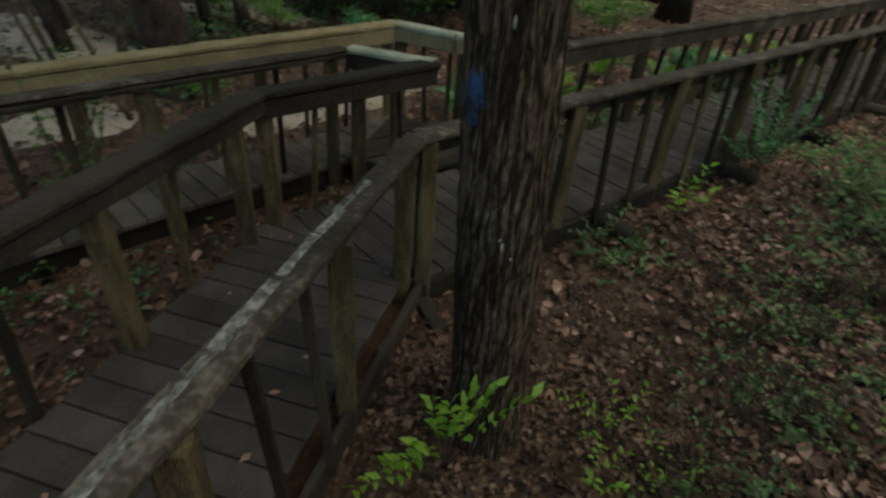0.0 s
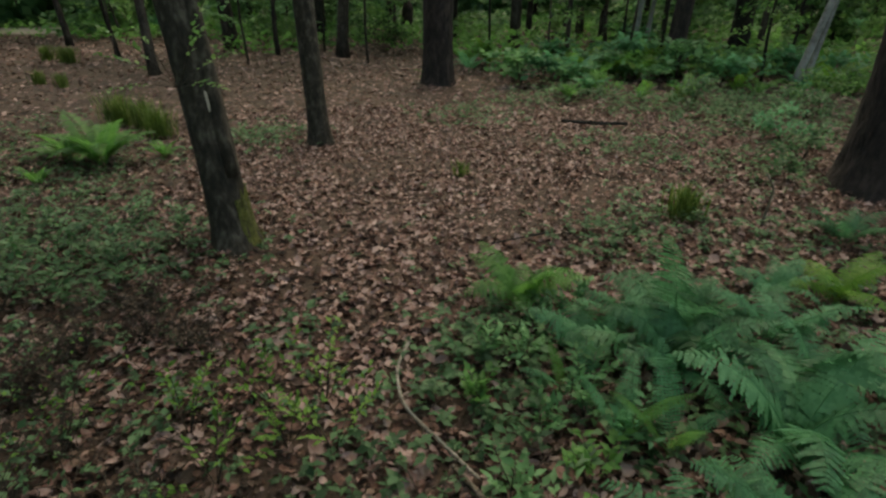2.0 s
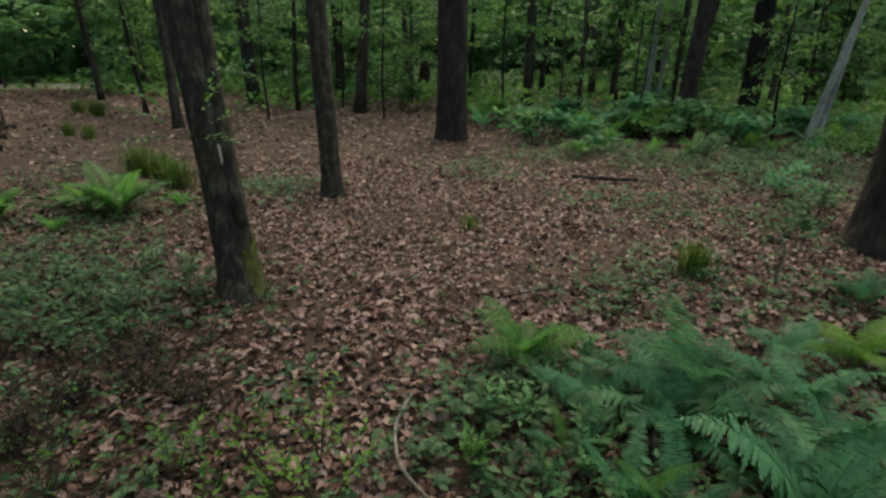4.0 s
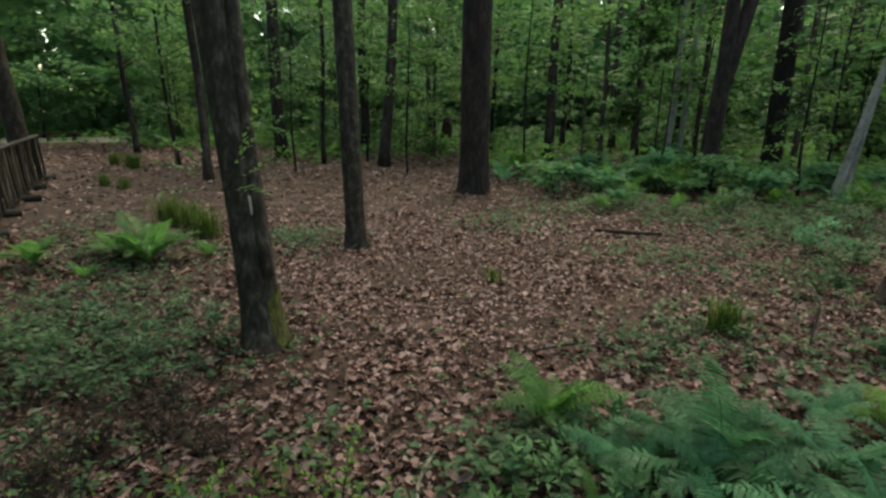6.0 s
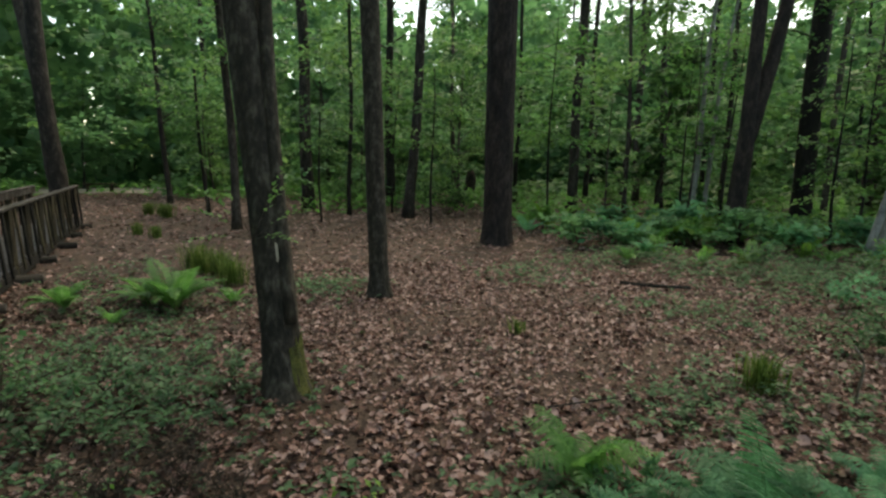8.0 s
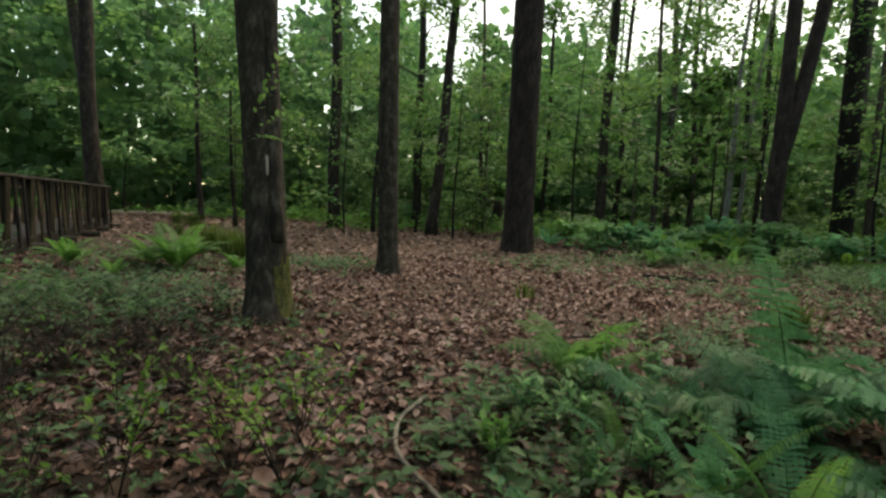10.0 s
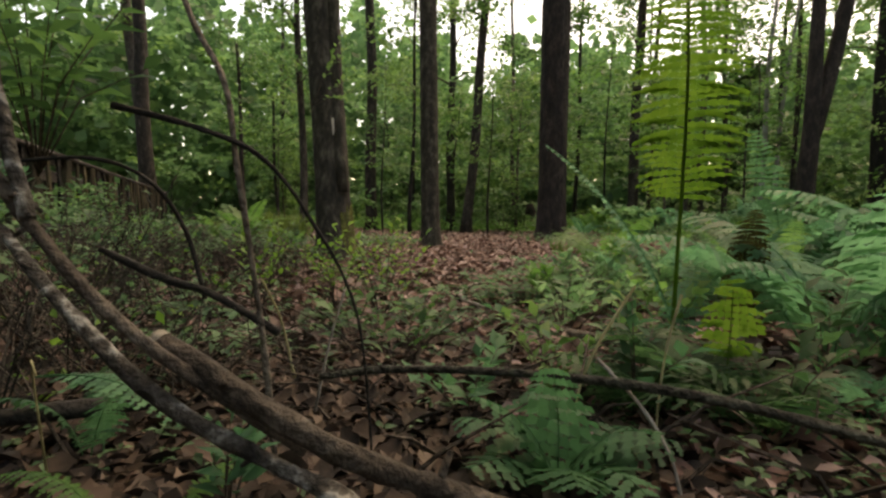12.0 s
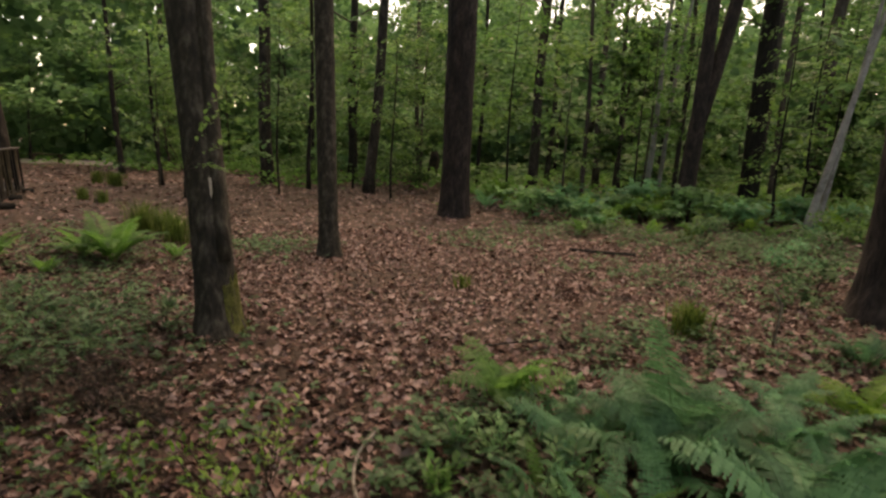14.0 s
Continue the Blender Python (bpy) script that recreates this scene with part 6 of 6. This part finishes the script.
# ---- small bench by the far path ----
def build_bench():
    e = thing("bench", -18.9, 29.4, gz(-18.9, 29.4), "low plain wooden bench beside the far path", "bench")
    bar("seat", e, M_post, (-19.7, 29.2, 0.44), (-18.1, 29.6, 0.44), 0.34, 0.06)
    for x, y in ((-19.45, 29.26), (-18.35, 29.54)):
        bar("leg", e, M_post, (x, y, -0.02), (x, y, 0.41), 0.10, 0.24)


build_bench()


# ---- low shrubs by the boardwalk ----
def build_low_shrubs():
    spots = ((-1.50, 1.50, 0.36, M_herb, 110, 0.042), (-1.95, 2.05, 0.40, M_herb, 140, 0.05), (-2.35, 2.9, 0.40, M_herb, 170, 0.055), (-1.2, 1.0, 0.30, M_herb, 70, 0.038), (-2.9, 3.3, 0.6, M_leafblue, 500, 0.05),
             (-8.6, -3.4, 0.9, M_leaf, 700, 0.09), (-9.4, -2.4, 0.7, M_leaf, 600, 0.09), (-9.9, -1.0, 0.9, M_leaf, 700, 0.09), (-10.4, 0.4, 0.8, M_fern, 700, 0.09), (-10.6, 1.6, 0.9, M_leaf, 700, 0.09),
             (-8.4, -1.6, 0.5, M_leaf, 500, 0.07), (-7.6, -0.4, 0.45, M_fern, 500, 0.07), (-7.6, 1.6, 0.6, M_fern, 600, 0.07), (-8.2, 3.6, 0.7, M_leaf, 700, 0.08), (-9.4, 3.0, 0.8, M_leaf, 700, 0.09),
             (-8.8, 1.0, 1.3, M_leaf, 900, 0.12), (-9.6, 2.2, 1.5, M_leaf, 900, 0.12), (-9.3, -0.4, 1.3, M_leaf, 900, 0.12), (-10.6, 0.9, 1.7, M_leaf, 1000, 0.14), (-11.2, 2.8, 1.8, M_leaf, 1000, 0.14), (-11.4, -1.2, 1.8, M_leaf, 1000, 0.14),
             (-4.0, -2.75, 0.8, M_leaf, 420, 0.05), (4.45, 5.35, 0.42, M_herb, 420, 0.06), (4.95, 6.3, 0.5, M_fern, 420, 0.065), (3.9, 4.75, 0.28, M_herb, 240, 0.05), (5.9, 7.3, 0.5, M_herb, 420, 0.06), (6.7, 7.9, 0.7, M_leaf, 560, 0.07), (5.0, 8.7, 0.5, M_herb, 420, 0.06), (7.2, 6.4, 0.8, M_leaf, 600, 0.07), (3.9, 9.9, 0.45, M_fernmid, 380, 0.06), (-5.4, -2.2, 0.4, M_fernlime, 300, 0.05), (-5.9, -4.6, 0.8, M_leaf, 600, 0.08))
    for k, (x, y, h, m, n, size) in enumerate(spots):
        shrub(x, y, h, 430 + k, m, n, size, "low bushy undergrowth with small dark leaves" if k < 5 else ("dark green shrub behind the boardwalk" if x < 0 else "low dark green shrub in the clearing"))


build_low_shrubs()


def twig_bush(x, y, h, n, leaves, seed, dead=False):
    """A half-dead bush: fine forking twigs and a few small leaves."""
    r = np.random.default_rng(seed)
    z0 = gz(x, y)
    e = thing("bush", x, y, z0, "dark heap of dead twigs with withered leaves" if dead else "half-dead twiggy brown bush with few small leaves", "bush", group="twiggy bushes")
    vs, fs, P, A = [], [], [], []
    for _ in range(n):
        a, o = r.uniform(0, 6.2832), r.uniform(0.25, 0.85) * h
        p = Vector((x + r.normal(0, 0.05), y + r.normal(0, 0.05), z0 - 0.01))
        q = p + Vector((math.cos(a) * o, math.sin(a) * o, h * r.uniform(0.45, 1.05)))
        m = p.lerp(q, 0.5) + Vector((r.normal(0, 0.03), r.normal(0, 0.03), 0.08 * h))
        paths = [([p, m, q], 0.0026)]
        for _ in range(4):
            s_ = p.lerp(m, r.random()) if r.random() < 0.3 else m.lerp(q, r.random())
            t_ = s_ + Vector((r.normal(0, 0.09), r.normal(0, 0.09), r.normal(0.05, 0.05)))
            paths.append(([s_, s_.lerp(t_, 0.5) + Vector((0, 0, 0.012)), t_], 0.0013))
            if r.random() < leaves:
                for w in (0.5, 0.8, 1.0):
                    P.append(s_.lerp(t_, w))
                    A.append((r.normal(), r.normal(), r.normal(0, 0.4)))
        for pts, rad in paths:
            tv, tf = tube_data(pts, [rad, rad * 0.75, rad * 0.35], seg=4, closed=False)
            k = len(vs)
            vs += tv
            fs += [tuple(i + k for i in f) for f in tf]
    put("branchwork", mesh_of("branchwork", vs, fs, M_bark2), e)
    if P:
        c = len(P)
        L = r.uniform(0.018, 0.036, c)
        v, f = leaf_arrays(P, A, np.stack([r.normal(0, 0.4, c), r.normal(0, 0.4, c), np.ones(c)], 1), L, L * 0.55, fold=0.15, curl=0.12)
        put("leaves", mesh_np("leaves", v, f, M_humus if dead else M_herb if seed % 3 else M_fernlime), e)


for k, q in enumerate(((-0.78, 0.72, 0.40), (-1.0, 1.05, 0.52), (-0.66, 0.46, 0.32), (-0.92, 1.42, 0.34), (-1.5, 1.35, 0.5), (-1.45, 1.85, 0.48), (-0.42, 0.62, 0.2), (-1.75, 2.3, 0.34))):
    twig_bush(*q, 20, 0.45, 940 + k)


for k, q in enumerate(((-1.40, 2.66, 0.26), (-1.10, 2.55, 0.2), (-1.70, 2.55, 0.28), (-1.75, 2.15, 0.26), (-1.5, 2.9, 0.2))):
    twig_bush(*q, 30, 0.5, 960 + k, dead=True)


# ---- fallen branches ----
def branch(pts, rad, material, label, seed=0, seg=10, knots=3, name="fallen_branch"):
    r = np.random.default_rng(seed)
    ctrl = [Vector(p) for p in pts]
    fine = []
    m = len(ctrl) - 1
    for i in range(m):
        p0, p1, p2, p3 = ctrl[max(i - 1, 0)], ctrl[i], ctrl[i + 1], ctrl[min(i + 2, m)]
        for j in range(12):
            t = j / 12
            fine.append(0.5 * ((2 * p1) + (p2 - p0) * t + (2 * p0 - 5 * p1 + 4 * p2 - p3) * t * t + (3 * p1 - p0 - 3 * p2 + p3) * t ** 3))
    fine.append(ctrl[-1])
    lump = np.convolve(r.normal(0, 0.16, len(fine) + 4), np.ones(5) / 5, mode="valid")
    rr = [(rad[0] + (rad[1] - rad[0]) * i / (len(fine) - 1)) * (1 + lump[i] + r.normal(0, 0.03)) for i in range(len(fine))]
    e = thing(name, *pts[0], label, "branch", group="fallen branches")
    vs, fs = tube_data(fine, rr, seg=seg, bark=rad[0] * 0.22, ridge=7, seed=seed, grain=30)
    put("wood", mesh_of("wood", vs, fs, material, smooth=True), e)
    for k in range(knots):
        i = int(r.integers(2, len(fine) - 2))
        d = Vector(unit(1, r)[0]) * rr[i] * r.uniform(2, 4)
        tube("twig_stub", e, material, [fine[i], fine[i] + d], [rr[i] * 0.45, rr[i] * 0.25], seg=6)
    return e


def build_branches():
    branch([(-0.32, 0.02, 0.50), (-0.26, -0.005, 0.43), (-0.20, -0.01, 0.35), (-0.16, -0.01, 0.30), (-0.10, 0.0, 0.23), (-0.01, 0.01, 0.165), (0.06, 0.02, 0.12)], (0.0052, 0.0062), M_stick, "dead branch leaning over others by the ferns", 1)
    branch([(-0.25, 0.03, 0.56), (-0.205, 0.0, 0.42), (-0.165, -0.012, 0.31)], (0.0052, 0.0065), M_greystick, "lichen-grey forked dead branch", 15, knots=1)
    branch([(-0.075, 0.027, 0.203), (0.07, 0.0, 0.14), (0.133, 0.03, 0.10), (0.19, 0.06, 0.07), (0.32, 0.12, 0.008)], (0.0105, 0.0100), M_stick, "thick dead branch with a pale broken end", 2)
    branch([(-0.082, 0.029, 0.207), (-0.079, 0.028, 0.205), (-0.075, 0.027, 0.203)], (0.0085, 0.0102), M_scar, "pale broken end of a dead branch", 16, knots=0)
    branch([(-0.30, 0.10, 0.29), (-0.19, 0.04, 0.238), (-0.065, 0.005, 0.163), (0.04, 0.0, 0.115), (0.125, -0.03, 0.095), (0.30, -0.09, 0.01)], (0.0058, 0.0085), M_greystick, "lichen-grey dead branch under others", 3)
    branch([(-0.03, 0.30, 0.10), (0.069, 0.30, 0.115), (0.235, 0.274, 0.125), (0.42, 0.242, 0.12), (0.62, 0.22, 0.085), (0.92, 0.18, 0.01)], (0.0045, 0.0066), M_mossy, "thin mossy branch lying across ferns", 4)
    branch([(-0.21, 0.14, 0.435), (-0.121, 0.155, 0.413), (-0.06, 0.18, 0.385), (-0.012, 0.201, 0.321), (0.042, 0.226, 0.20), (0.06, 0.24, 0.0)], (0.0042, 0.0013), M_dark, "thin dark arching twig", 5, seg=7)
    branch([(-0.40, 0.20, 0.38), (-0.29, 0.20, 0.385), (-0.214, 0.202, 0.36), (-0.18, 0.225, 0.30), (-0.165, 0.245, 0.21)], (0.0022, 0.0030), M_dark, "thin dark arching twig", 6, seg=7)
    branch([(-0.055, 0.215, 0.0), (-0.068, 0.205, 0.173), (-0.087, 0.18, 0.376), (-0.105, 0.185, 0.47), (-0.153, 0.193, 0.555), (-0.21, 0.21, 0.70)], (0.0046, 0.0030), M_stick, "thin bare standing stem", 7, seg=8)
    branch([(-0.30, 0.23, 0.272), (-0.21, 0.228, 0.236), (-0.147, 0.226, 0.22), (-0.055, 0.222, 0.175)], (0.0050, 0.0050), M_dark, "dark rotting branch caught on a stem", 8)
    branch([(0.20, 1.58, -0.03), (0.36, 1.27, -0.005), (0.50, 1.0, 0.012)], (0.012, 0.014), M_stick, "dead stick lying under the ferns", 14)
    branch([(-0.62, 0.2, 0.02), (-0.40, 0.29, 0.035), (-0.30, 0.37, 0.03)], (0.013, 0.012), M_dark, "dark rotten log piece on the ground", 9)
    branch([(0.07, 2.46, 0.005), (0.0, 2.26, 0.0), (-0.01, 2.10, -0.008), (0.03, 1.92, -0.018), (0.18, 1.68, -0.02), (0.30, 1.50, -0.03)], (0.0095, 0.007), M_whitestick, "crooked pale stick on the litter", 10)
    branch([(2.5, 7.75, 0.04), (2.9, 7.5, 0.05), (3.36, 7.41, 0.05)], (0.022, 0.026), M_dark, "dark fallen stick in the clearing", 11)
    branch([(0.72, 3.60, 0.03), (1.0, 3.68, 0.04), (1.25, 3.8, 0.02)], (0.008, 0.006), M_dark, "dark fallen twig in the litter", 12)
    branch([(2.95, 3.75, 0.0), (2.86, 3.6, 0.25), (2.80, 3.52, 0.42), (2.7, 3.5, 0.55)], (0.012, 0.006), M_whitestick, "bare pale broken sapling stem", 13)
    for k, (pts, rad, m) in enumerate((([(0.394, 0.36, 0.23), (0.342, 0.34, 0.148), (0.317, 0.33, 0.08), (0.31, 0.33, 0.0)], 0.0020, M_straw), ([(0.455, 0.36, 0.22), (0.432, 0.35, 0.128), (0.42, 0.34, 0.0)], 0.0020, M_straw),
                                      ([(0.335, 0.29, 0.145), (0.351, 0.28, 0.129), (0.380, 0.25, 0.10), (0.407, 0.22, 0.055), (0.42, 0.21, 0.0)], 0.0028, M_whitestick),
                                      ([(-0.09, 0.44, 0.0), (-0.07, 0.45, 0.11), (-0.05, 0.47, 0.20)], 0.0028, M_whitestick), ([(-0.20, 0.62, 0.0), (-0.22, 0.60, 0.12), (-0.25, 0.58, 0.2)], 0.003, M_straw))):
        branch(pts, (rad, rad * 0.7), m, "thin pale dead stalk standing among ferns", 30 + k, seg=6, knots=0, name="dead_stalk")
    r = np.random.default_rng(16)
    for k in range(26):
        a, d = r.uniform(-1.3, 0.9), r.uniform(1.2, 8)
        x, y = math.sin(a) * d, math.cos(a) * d
        if bool(under_deck(np.array([x]), np.array([y]))[0]) or x < -2.2 - 0.5 * y + 1.0:
            continue
        b, l = r.uniform(0, 6.28), r.uniform(0.15, 0.5)
        p = [(x + math.cos(b) * l * t + r.normal(0, 0.02), y + math.sin(b) * l * t + r.normal(0, 0.02)) for t in (0, 0.5, 1)]
        branch([(q[0], q[1], gz(*q) + 0.018) for q in p], (0.006, 0.004), M_stick if k % 3 else M_whitestick, "small dead twig lying in the litter", 60 + k, seg=6, knots=1)


build_branches()
